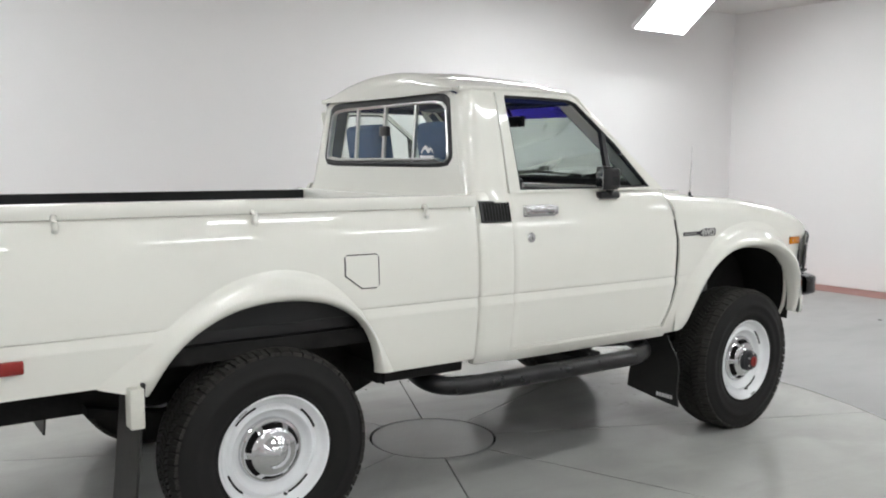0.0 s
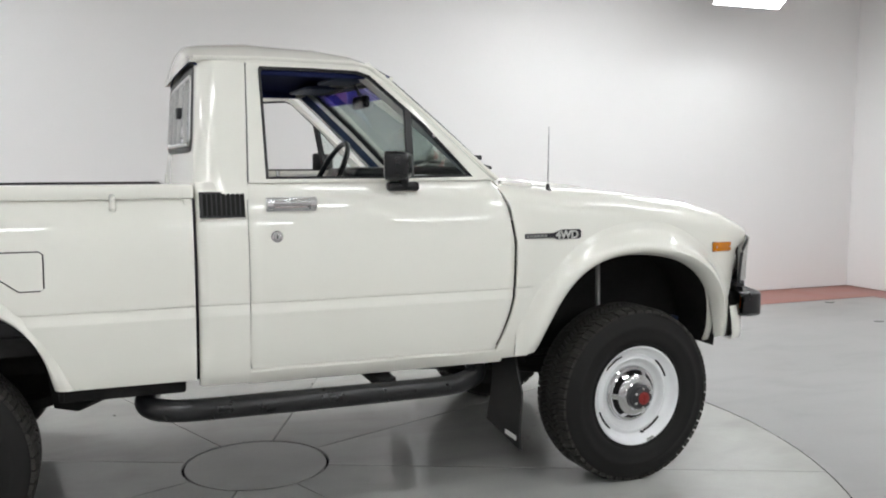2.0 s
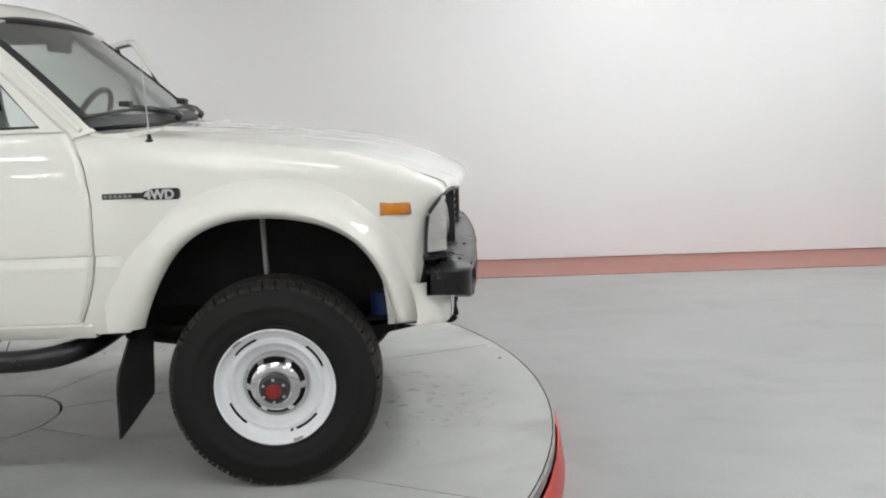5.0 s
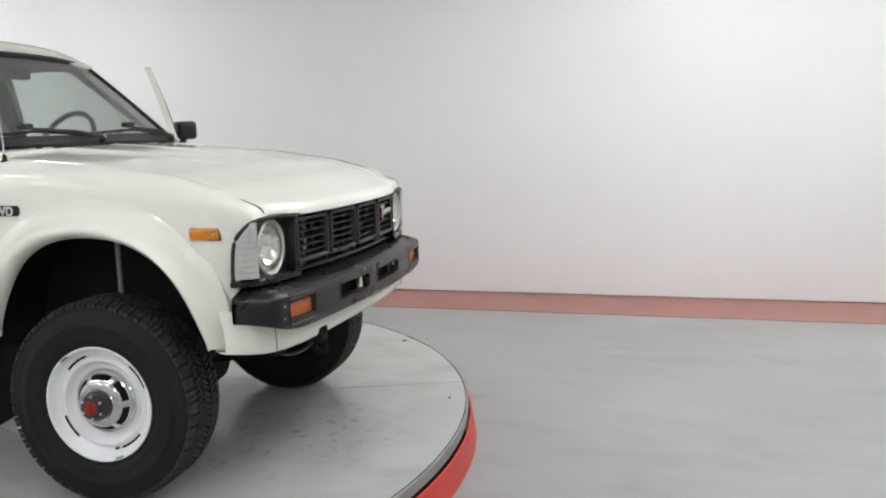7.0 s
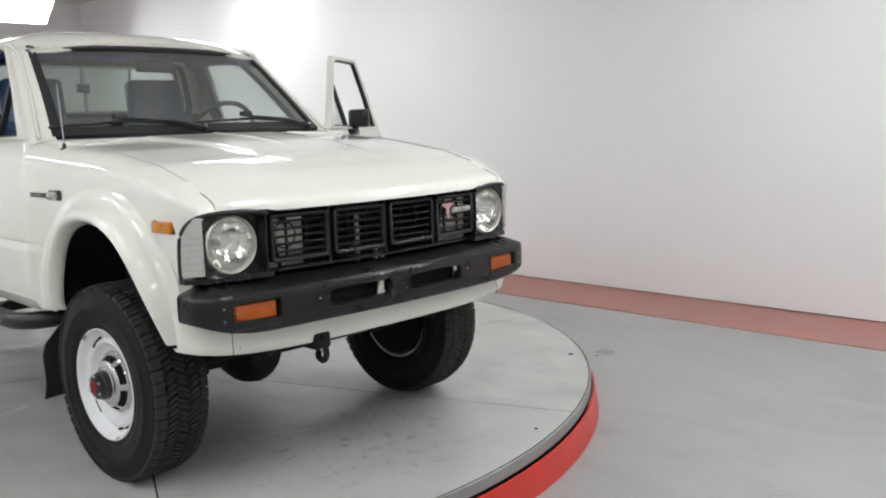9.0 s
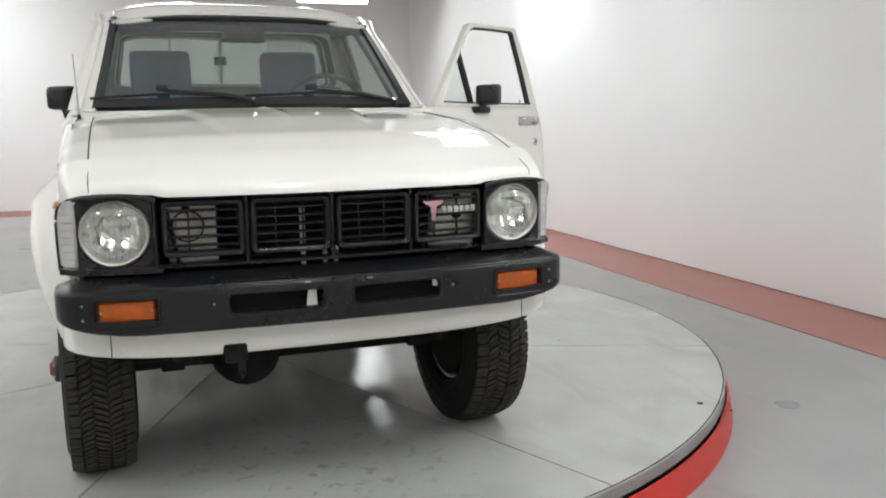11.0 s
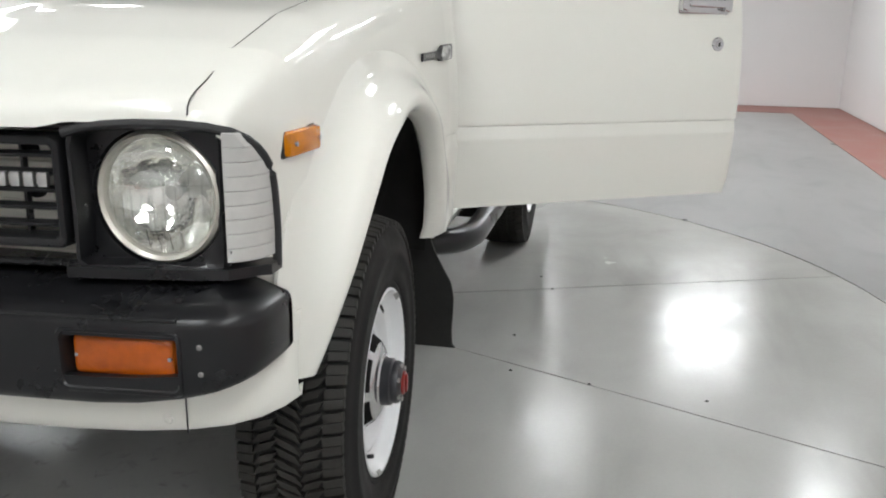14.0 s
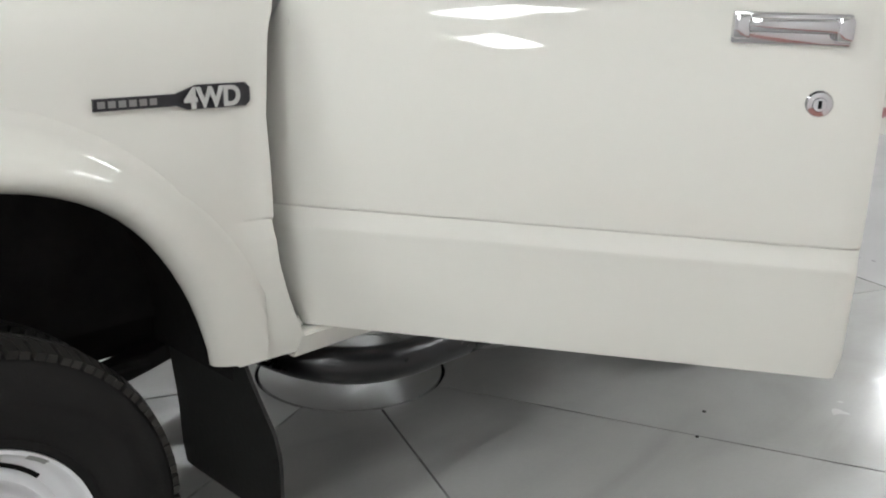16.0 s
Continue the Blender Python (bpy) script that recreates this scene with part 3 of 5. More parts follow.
for s in (-1, 1):
    side = part("bed_side", bed_side(s), PAINT, truck, angle=50)
    top = 1.244 if s < 0 else 1.212
    part("bed_rail", boxb(BED_R, BED_F + 0.004, min(s * 0.735, s * 0.806), max(s * 0.735, s * 0.806), 1.196 if s < 0 else 1.186, top, 0.007), PAINT, side)
    for hx in (-3.29, -2.67, -1.985):
        part("tie_hook", tube(bend([(hx, s * 0.79, 1.206), (hx, s * 0.824, 1.203), (hx, s * 0.828, 1.172), (hx, s * 0.822, 1.164)], 0.012, 4), 0.0105, 10), PAINT, side, "cream rope hook under the rail")
    part("inner_wall", boxb(BED_R + 0.03, BED_F - 0.03, min(s * 0.70, s * 0.734), max(s * 0.70, s * 0.734), 0.80, top + 0.002 if s > 0 else 1.19, 0.004), TRIM, side, "black bed liner wall")
part("bed_floor", boxb(BED_R + 0.02, BED_F - 0.02, -0.73, 0.73, 0.76, 0.80), TRIM, truck, "black bed liner floor")
part("bed_front_wall", boxb(BED_F - 0.03, BED_F, -0.80, 0.80, 0.60, 1.222, 0.006), PAINT, truck)
part("tailgate", boxb(BED_R - 0.03, BED_R, -0.80, 0.80, 0.66, 1.22, 0.01), PAINT, truck)


def fuel_door(s):
    o = [(-2.332, 1.0), (-2.332, 1.03), (-2.322, 1.038), (-2.205, 1.038), (-2.194, 1.028), (-2.194, 0.925), (-2.205, 0.916), (-2.265, 0.916), (-2.332, 0.965)]
    bm = bmesh.new()
    bm.faces.new([bm.verts.new((x, s * (side_y(-1, z) + 0.0025), z)) for x, z in o])
    return thick(bm, (0, -s * 0.003, 0)), [(x, s * (side_y(-1, z) + 0.0006), z) for x, z in o]


fd, loop = fuel_door(-1)
door = part("fuel_door", fd, PAINT, truck, smooth=False)
part("seam", tube([*loop, loop[0]], 0.0028, 6), GAP, door)
for s in (-1, 1):
    lamp = part("side_marker", boxb(-3.55, -3.39, min(s * 0.822, s * 0.842), max(s * 0.822, s * 0.842), 0.754, 0.794, 0.006), RED, truck, "red side marker lamp")


# cab
DOOR_R = -1.555


def cab_lower(s):
    """Body side behind the door and the sill under it."""
    xs = [-1.725, -1.715, -1.69, -1.64, -1.60, DOOR_R - 0.004]
    rows = [[(x, s * (side_y(-1, z) - (0.012 if x < -1.72 else 0.003 if x < -1.71 else 0)), z) for z in LEVELS if z >= 0.555] for x in xs]
    return thick(grid(rows), (0, -s * 0.03, 0))


def sill(s):
    xs = np.linspace(DOOR_R - 0.004, -0.60, 12)
    rows = [[(x, s * (side_y(-1, z) + dy), z) for z, dy in ((0.548, -0.08), (0.548, -0.004), (0.57, 0), (0.596, 0), (0.600, -0.006), (0.600, -0.12))] for x in xs]
    return thick(grid(rows), (0, -s * 0.001, 0.004))


def rear_x(z, y):
    """Back face of the cab, gently bowed."""
    return -1.722 + 0.026 * (z - 1.25) / 0.4 - 0.005 * (1 - (y / 0.7) ** 2)


def cab_pillar(s):
    """The panel behind the side window, round to the back wall."""
    rows = []
    for z in [1.19, 1.22, 1.25, 1.3, 1.4, 1.5, 1.58, 1.63, 1.674]:
        u = upper_y(z)
        x1 = lerp([(1.19, -1.556), (1.25, -1.553), (1.66, -1.535)], z)
        row = [(x, s * (u + (0.012 if z < 1.24 else 0)), z) for x in np.linspace(x1, -1.64, 5)]
        for k in range(1, 7):
            a = math.pi / 2 * k / 6
            row.append((-1.64 - 0.083 * math.sin(a) + 0.026 * (z - 1.25) / 0.4 * math.sin(a), s * (u - 0.085 * (1 - math.cos(a))), z))
        rows.append(row)
    return thick(grid(rows), lambda p: (0.012 if abs(p.y) < upper_y(p.z) - 0.05 else 0, -s * 0.012, 0))


def cab_back():
    n = 12
    outer, inner = [], []

    def along(c, m):
        out = []
        for (y0, z0), (y1, z1) in zip(c, c[1:] + c[:1]):
            out += [(y0 + (y1 - y0) * k / m, z0 + (z1 - z0) * k / m) for k in range(m)]
        return out

    o = along([(0.562, 1.678), (-0.562, 1.678), (-0.70, 1.20), (0.70, 1.20)], n)
    w = along([(0.528, 1.638), (-0.540, 1.642), (-0.597, 1.362), (0.582, 1.356)], n)
    for _ in range(2):
        w = [((p[0] + 2 * q[0] + s[0]) / 4, (p[1] + 2 * q[1] + s[1]) / 4) for p, q, s in zip(w[-1:] + w[:-1], w, w[1:] + w[:1])]
    return thick(grid([[(rear_x(z, y), y, z) for y, z in o], [(rear_x(z, y), y, z) for y, z in w]], close_v=True), (0.03, 0, 0)), w


def roof():
    rows = []
    xt = [(-1.718, -0.35), (-1.722, 0.0), (-1.714, 0.5), (-1.694, 0.85), (-1.65, 0.97), (-1.5, 1.0), (-1.25, 1.0), (-1.12, 0.86), (-1.04, 0.6), (-0.985, 0.2), (-0.97, -0.05), (-0.975, -0.3)]
    for x, f in xt:
        row = []
        for v in np.linspace(-1, 1, 41):
            a = abs(v)
            w = 0.652 - 0.07 * min(max((x + 1.14) / 0.15, 0), 1) ** 2 - 0.045 * min(max((-1.62 - x) / 0.08, 0), 1)
            z = 1.664 + 0.058 * f * (1 - a ** (5 - 3.2 * min(max((-1.3 - x) / 0.35, 0), 1))) + 0.022 * (1 - a * a)
            z -= 0.03 * min(max((x + 1.13) / 0.15, 0), 1) * a * a
            z += (0.026 * min(max((-1.12 - x) / 0.35, 0), 1) - 0.004) * f * (1 - a ** 2) + 0.011 * min(max((-1.0 - x) / 0.4, 0), 1)
            dx = 0.030 * (1 - a * a) if x > -1.1 else -0.01 * (1 - a * a) if x < -1.6 else 0
            row.append((x + dx, v * w, z))
        rows.append(row)
    return thick(grid(rows), (0, 0, -0.014))


for s in (-1, 1):
    part("cab_side", cab_lower(s), PAINT, truck, angle=50)
    part("sill", sill(s), PAINT, truck, angle=50)
    part("rear_pillar", cab_pillar(s), PAINT, truck, angle=50)
back, win = cab_back()
part("cab_back", back, PAINT, truck, angle=50)
part("roof", roof(), PAINT, truck, angle=50)
for s in (-1, 1):
    part("drip_rail", tube([(-1.705, s * 0.632, 1.674), (-1.5, s * 0.649, 1.679), (-1.14, s * 0.648, 1.675), (-1.07, s * 0.638, 1.660), (-1.00, s * 0.628, 1.614), (-0.80, s * 0.675, 1.435), (-0.60, s * 0.735, 1.25)], 0.009, 8), PAINT, truck)


# glass at front and back
def ws(u, v):
    """Windscreen surface: u from -1 to 1 across, v from 0 at the foot to 1 at the top."""
    half = 0.708 + (0.600 - 0.708) * v
    y = u * half
    x = -0.472 - 0.475 * v - 0.113 * u * u + 0.012 * math.sin(math.pi * v)
    z = 1.245 + 0.428 * v + 0.006 * (1 - u * u)
    return (x, y, z)


def sheet(u0, u1, v0, v1, nu=20, nv=8, off=0.0, t=0.004):
    rows = [[Vector(ws(u, v)) + Vector((0.67, 0, 0.74)) * off for v in np.linspace(v0, v1, nv + 1)] for u in np.linspace(u0, u1, nu + 1)]
    return thick(grid(rows), (-0.67 * t, 0, -0.74 * t))


screen = part("windscreen", sheet(-0.93, 0.93, 0.06, 0.93), SCREEN, truck, "clear laminated windscreen")
screen.visible_shadow = False
band = part("tint_band", sheet(-0.93, 0.93, 0.80, 0.93, off=-0.006, t=0.001), SHADE, screen, "blue shade band")
band.visible_shadow = False
loop_o = [ws(u, 0.02) for u in np.linspace(-0.97, 0.97, 16)] + [ws(0.97, v) for v in np.linspace(0.02, 0.96, 8)][1:] + [ws(u, 0.96) for u in np.linspace(0.97, -0.97, 16)][1:] + [ws(-0.97, v) for v in np.linspace(0.96, 0.02, 8)][1:-1]
loop_i = [ws(u, 0.085) for u in np.linspace(-0.92, 0.92, 16)] + [ws(0.92, v) for v in np.linspace(0.085, 0.92, 8)][1:] + [ws(u, 0.92) for u in np.linspace(0.92, -0.92, 16)][1:] + [ws(-0.92, v) for v in np.linspace(0.92, 0.085, 8)][1:-1]
lift = lambda L, k: [Vector(p) + Vector((0.67, 0, 0.74)) * k for p in L]
gb = thick(grid([lift(loop_o, 0.004), lift(loop_i, 0.010)], close_v=True), (-0.012, 0, -0.014))
part("gasket", gb, TRIM, screen, "black rubber windscreen seal")


def a_pillar(s):
    rows = []
    for v in np.linspace(-0.02, 1.02, 9):
        p = Vector(ws(0.955, v))
        z = p.z
        rows.append([(p.x, s * p.y, z + 0.004), (p.x - 0.012, s * (p.y + 0.022), z + 0.004), (p.x - 0.045, s * (upper_y(z) - 0.012), z - 0.01), (p.x - 0.07, s * (upper_y(z) - 0.03), z - 0.025),
                     (p.x - 0.055, s * (p.y - 0.02), z - 0.045), (p.x - 0.015, s * (p.y - 0.02), z - 0.025)])
    return grid(rows, close_v=True)


for s in (-1, 1):
    pillar = part("windscreen_pillar", a_pillar(s), PAINT, truck, angle=40)
    rows = []
    for v in np.linspace(0.02, 0.98, 7):
        p = Vector(ws(0.955, v))
        rows.append([(p.x - 0.018, s * (p.y - 0.026), p.z - 0.030), (p.x - 0.048, s * (p.y - 0.026), p.z - 0.046), (p.x - 0.058, s * (upper_y(p.z) - 0.036), p.z - 0.030)])
    part("pillar_trim", thick(grid(rows), (-0.002, -s * 0.004, 0)), BLUEPLASTIC, pillar, "dark blue inner pillar trim")

# cowl between hood and windscreen
rows = []
for f, z in ((0.0, 1.243), (0.35, 1.236), (0.7, 1.236), (1.0, 1.238)):
    rows.append([(-0.575 + 0.075 * (1 - (y / 0.72) ** 2) * (1 - f) + f * 0.128, y, z + 0.004 * (1 - (y / 0.72) ** 2) * f) for y in np.linspace(-0.72, 0.72, 25)])
cowl = part("cowl", thick(grid(rows), (0, 0, -0.02)), PAINT, truck, angle=50)
for i in range(26):
    y = -0.19 + 0.38 * i / 25
    part("cowl_slot", boxb(-0.475, -0.455, y - 0.004, y + 0.004, 1.2375, 1.2405), GAP, cowl, smooth=False)

# rear window: chrome frame, black seal, sliding panes
seal_o = [(y * 1.022, z + (0.018 if z > 1.6 else -0.014 if z < 1.375 else 0)) for y, z in win]
seal_i = [(y * 0.975, z + (-0.012 if z > 1.6 else 0.012 if z < 1.37 else 0)) for y, z in win]
bx = lambda L, d: [(rear_x(z, y) - d, y, z) for y, z in L]
rw = part("rear_window", thick(grid([bx(seal_o, 0.002), bx(win, 0.007), bx(seal_i, 0.003)], close_v=True), (0.014, 0, 0)), TRIM, truck, "black rubber seal of the rear window")
fr_i = [(y * 0.95, z + (-0.024 if z > 1.6 else 0.025 if z < 1.37 else 0)) for y, z in win]
part("window_frame", thick(grid([bx(seal_i, 0.006), bx([(y * 0.962, z + (-0.018 if z > 1.6 else 0.019 if z < 1.37 else 0)) for y, z in win], 0.009), bx(fr_i, 0.005)], close_v=True), (0.012, 0, 0)), ALU, rw, "bright aluminium slider frame")
for a, b in ((-0.55, -0.27), (-0.27, -0.01), (-0.01, 0.25), (0.25, 0.55)):
    pane = part("pane", thick(grid([[(rear_x(z, y) - 0.004, y, z) for z in (1.37, 1.5, 1.624)] for y in np.linspace(a, b, 4)]), (0.004, 0, 0)), GLASS, rw)
    pane.visible_shadow = False
for y in (-0.27, -0.01, 0.25):
    part("mullion", thick(grid([[(rear_x(z, y) - 0.006, y + d, z) for z in (1.37, 1.5, 1.622)] for d in (-0.008, 0.008)]), (0.014, 0, 0)), ALU, rw, smooth=False)
lining = [(y * 1.07, z + (0.012 if z > 1.6 else -0.05 if z < 1.375 else 0)) for y, z in win]
part("window_lining", thick(grid([bx(lining, -0.036), bx([(y * 1.01, z) for y, z in win], -0.034)], close_v=True), (0.006, 0, 0)), BLUELINER, truck, "dark blue lining round the rear window")
part("latch", boxb(-1.725, -1.70, -0.045, 0.02, 1.485, 1.53, 0.004), BLACK, rw, "black slider latch")


# doors
def door_set(s):
    """A door with its frame, glass and furniture, built shut; returned as its skin with the rest under it."""
    rows = []
    zs = [z for z in LEVELS if 0.605 < z < 1.245] + [1.245]
    zs = [0.606] + zs
    for f in [0, 0.01, 0.03, 0.1, 0.2, 0.3, 0.4, 0.5, 0.6, 0.7, 0.8, 0.9, 0.97, 0.99, 1.0]:
        row = []
        for z in zs:
            xf = seam_x(z) - 0.004 + SHIFT[s]
            xr = DOOR_R - 0.004 * max(0.82 - z, 0) / 0.21 + 0.006 * max(0.625 - z, 0) / 0.02
            x = xr + (xf - xr) * f
            inset = 0.006 if f in (0, 1.0) else 0.0
            row.append((x, s * (side_y(-1 if x < -0.6 else x, z) - inset - (0.004 if z < 0.61 else 0)), z))
        rows.append(row)
    skin = part("door", thick(grid(rows), (0, -s * 0.05, 0)), PAINT, truck, "cream door, swung wide open" if s > 0 else "cream door, shut", angle=50)
    # belt ledge
    part("belt_ledge", thick(grid([[(x, s * (side_y(-1, 1.245) + dy), z) for dy, z in ((0.0, 1.244), (-0.008, 1.251), (-0.06, 1.252))] for x in np.linspace(-1.55, -0.665, 6)]), (0, 0, -0.012)), PAINT, skin)
    yo = lambda z, d: s * (upper_y(z) + d)
    out = [(-1.548, 1.245), (-1.540, 1.45), (-1.531, 1.660), (-1.522, 1.671), (-1.30, 1.672), (-1.125, 1.668), (-1.085, 1.654), (-0.86, 1.450), (-0.64, 1.249), (-1.0, 1.247)]
    inn = [(-1.489, 1.258), (-1.490, 1.45), (-1.491, 1.640), (-1.484, 1.651), (-1.30, 1.651), (-1.13, 1.647), (-1.085, 1.632), (-0.89, 1.456), (-0.717, 1.262), (-1.0, 1.258)]
    part("window_frame", thick(grid([[(x, yo(z, 0.006), z) for x, z in out], [(x, yo(z, 0.006), z) for x, z in inn]], close_v=True), (0, -s * 0.035, 0)), PAINT, skin, angle=30)
    inn2 = [(x + (0.012 if x < -1.4 else -0.014 if x > -0.95 else 0), z - (0.010 if z > 1.6 else -0.008 if z < 1.27 else 0)) for x, z in inn]
    part("window_seal", thick(grid([[(x, yo(z, 0.002), z) for x, z in inn], [(x, yo(z, -0.004), z) for x, z in inn2]], close_v=True), (0, -s * 0.02, 0)), TRIM, skin, "black rubber window seal")
    pane = part("quarter_glass", thick(grid([[(-0.955, yo(1.256, -0.012), 1.256), (-0.955, yo(1.38, -0.012), 1.38), (-0.945, yo(1.50, -0.012), 1.50)], [(-0.72, yo(1.256, -0.012), 1.256), (-0.83, yo(1.38, -0.012), 1.38), (-0.935, yo(1.50, -0.012), 1.50)]]), (0, -s * 0.004, 0)), GLASS, skin, "clear quarter light")
    pane.visible_shadow = False
    bar = [(-0.972, 1.252), (-0.948, 1.252), (-0.935, 1.515), (-0.959, 1.535)]
    part("division_bar", thick(grid([[(x, yo(z, 0.0), z) for x, z in bar[:2]], [(x, yo(z, 0.0), z) for x, z in (bar[3], bar[2])]]), (0, -s * 0.022, 0)), TRIM, skin, "black division bar", smooth=False)
    part("quarter_catch", boxb(-0.862, -0.842, min(yo(1.42, 0.004), yo(1.42, -0.02)), max(yo(1.42, 0.004), yo(1.42, -0.02)), 1.405, 1.43, 0.004), CHROME, skin, "small chrome catch")
    # handle and lock
    y0 = side_y(-1, 1.172) + 0.005
    esc = part("handle_bezel", boxb(-1.496, -1.322, min(s * (y0 - 0.004), s * (y0 + 0.006)), max(s * (y0 - 0.004), s * (y0 + 0.006)), 1.148, 1.196, 0.004), CHROME, skin, "chrome handle surround")
    part("pull", boxb(-1.474, -1.344, min(s * (y0 + 0.006), s * (y0 + 0.026)), max(s * (y0 + 0.006), s * (y0 + 0.026)), 1.166, 1.188, 0.006), CHROME, esc, "chrome pull")
    for cx in (-1.483, -1.335):
        part("pull_end", boxb(cx - 0.013, cx + 0.013, min(s * (y0 + 0.003), s * (y0 + 0.024)), max(s * (y0 + 0.003), s * (y0 + 0.024)), 1.155, 1.192, 0.006), CHROME, esc)
    yl = side_y(-1, 1.062)
    lk = part("lock", revolve([(0.0005, 0.008), (0.010, 0.008), (0.011, 0.005), (0.018, 0.004), (0.021, 0.0), (0.021, -0.004)], (-1.462, s * yl, 1.062), "y", 24, s), CHROME, skin, "round chrome key lock")
    part("keyhole", boxb(-1.4645, -1.4595, min(s * (yl + 0.006), s * (yl + 0.0095)), max(s * (yl + 0.006), s * (yl + 0.0095)), 1.056, 1.068), GAP, lk, smooth=False)
    # mirror
    mx, my = -1.0, side_y(-1, 1.235)
    turn = pose(mx - 0.028, s * (my + 0.038), 0, 0, 0, -30 if s < 0 else 18) @ pose(-(mx - 0.028), -s * (my + 0.038), 0)
    foot = part("mirror_foot", boxb(mx - 0.06, mx + 0.06, min(s * (my - 0.01), s * (my + 0.035)), max(s * (my - 0.01), s * (my + 0.035)), 1.212, 1.246, 0.012), BLACK, skin, "black door mirror on a short arm")
    part("mirror_arm", tube(bend([(mx, s * (my + 0.02), 1.235), (mx, s * (my + 0.03), 1.26), (mx - 0.022, s * (my + 0.05), 1.285)], 0.02, 4), [0.02] * 1 + [0.017] * 6 + [0.017]), BLACK, foot)
    bm = bmesh.new()
    rows = []
    for px, k in ((-0.034, 0.97), (-0.028, 1.0), (0.0, 1.0), (0.03, 0.93), (0.044, 0.78), (0.047, 0.5)):
        rows.append([(mx - 0.028 + px, s * (my + 0.038 + k * a), 1.304 + k * c) for a, c in rounded(-0.06, 0.06, -0.052, 0.052, 0.02)])
    bm = grid(rows, close_v=True)
    cap0 = [bm.verts.new(p) for p in rows[-1]]
    bm.faces.new(cap0)
    cap1 = [bm.verts.new(p) for p in rows[0]]
    bm.faces.new(cap1)
    bm.transform(turn)
    shell = part("mirror_shell", bm, BLACK, foot, angle=50)
    gl = prism([(mx - 0.0635, s * (my + 0.038 + 0.93 * a), 1.304 + 0.93 * c) for a, c in rounded(-0.06, 0.06, -0.052, 0.052, 0.02)], (-0.002, 0, 0))
    gl.transform(turn)
    part("mirror_glass", gl, CHROME, foot, "mirror glass", smooth=False)
    # inner trim
    part("inner_trim", boxb(-1.50, -0.66, min(s * 0.752, s * 0.765), max(s * 0.752, s * 0.765), 0.66, 1.235, 0.006), BLUEPLASTIC, skin, "dark blue vinyl door card")
    part("armrest", boxb(-1.32, -0.95, min(s * 0.70, s * 0.752), max(s * 0.70, s * 0.752), 0.98, 1.04, 0.015), BLUE, skin, "blue armrest")
    part("lock_button", tube([(-1.44, s * 0.735, 1.25), (-1.44, s * 0.735, 1.285)], 0.006, 8), CHROME, skin)
    return skin


door_set(-1)
left_door = door_set(1)
HINGE = (-0.643, 0.790)
left_door.matrix_basis = pose(*HINGE, 0.004) @ pose(0, 0, 0, 0, 0, -57.5) @ pose(0, 0, 0, 0, -0.66, 0) @ pose(-HINGE[0], -HINGE[1], 0)

for s in (-1, 1):
    part("door_jamb", prism([(-0.628, s * 0.60, 0.60), (-0.628, s * 0.772, 0.60), (-0.628, s * 0.772, 1.16), (-0.640, s * 0.745, 1.235), (-0.640, s * 0.60, 1.235)], (0.012, 0, 0)), PAINT, truck, "cream hinge pillar", smooth=False)
    for z in (0.76, 1.06):
        part("door_hinge", boxb(-0.655, -0.628, min(s * 0.735, s * 0.765), max(s * 0.735, s * 0.765), z - 0.03, z + 0.03, 0.004), PAINT, truck)

# ---- wheels ----
def ring_patch(cx, cy, s, r0, o0, r1, o1, a0, a1, n=6, lift=0.0012):
    """A patch of a cone between two radii and two angles (degrees), as on a wheel face."""
    rows = []
    for r, o in ((r0, o0), (r1, o1)):
        rows.append([(cx + r * math.cos(a), cy + s * (o + lift), HZ + r * math.sin(a)) for a in np.linspace(radians(a0), radians(a1), n)])
    return thick(grid(rows), (0, -s * 0.001, 0))


TREAD_R = 0.366


def tread(cx, cy):
    """Five close rows of rubber blocks round the tyre: zigzag ribs in the middle, plain lugs at the shoulders, each cut by a thin slit."""
    bm = bmesh.new()
    n = 52
    step = 2 * math.pi / n
    rows = ((-0.084, 0.035, 0.05, 0.82, 0.002), (-0.044, 0.034, 0.16, 0.88, 0.012), (0.0, 0.040, -0.20, 0.86, -0.012), (0.044, 0.034, 0.16, 0.88, 0.012), (0.084, 0.035, 0.05, 0.82, -0.002))
    for k in range(n):
        for row, (o, w, lean, fill, zig) in enumerate(rows):
            a = step * (k + (0.5 if row % 2 else 0.0) + 0.17 * row)
            shoulder = abs(o) > 0.08
            for u0, u1 in ((-0.5, -0.03), (0.03, 0.5)):
                low, high = [], []
                for u, v in ((u0, -0.5), (u1, -0.5), (u1, 0.5), (u0, 0.5)):
                    t = a + step * fill * u + lean * v * w / TREAD_R * 2.2
                    y = o + v * w + zig * (abs(u) * 2 - 0.5) * (1 if u > 0 else -1)
                    r = TREAD_R - 0.30 * max(abs(y) - 0.066, 0) ** 1.0 * 0.5 - (0.005 if shoulder and v * o > 0 else 0)
                    for ring_, rr in ((low, r - 0.012), (high, r)):
                        ring_.append(bm.verts.new((cx + rr * math.cos(t), cy + y, HZ + rr * math.sin(t))))
                vs = low + high
                for q in ((4, 5, 6, 7), (0, 1, 5, 4), (1, 2, 6, 5), (2, 3, 7, 6), (3, 0, 4, 7)):
                    bm.faces.new([vs[i] for i in q])
    return bm


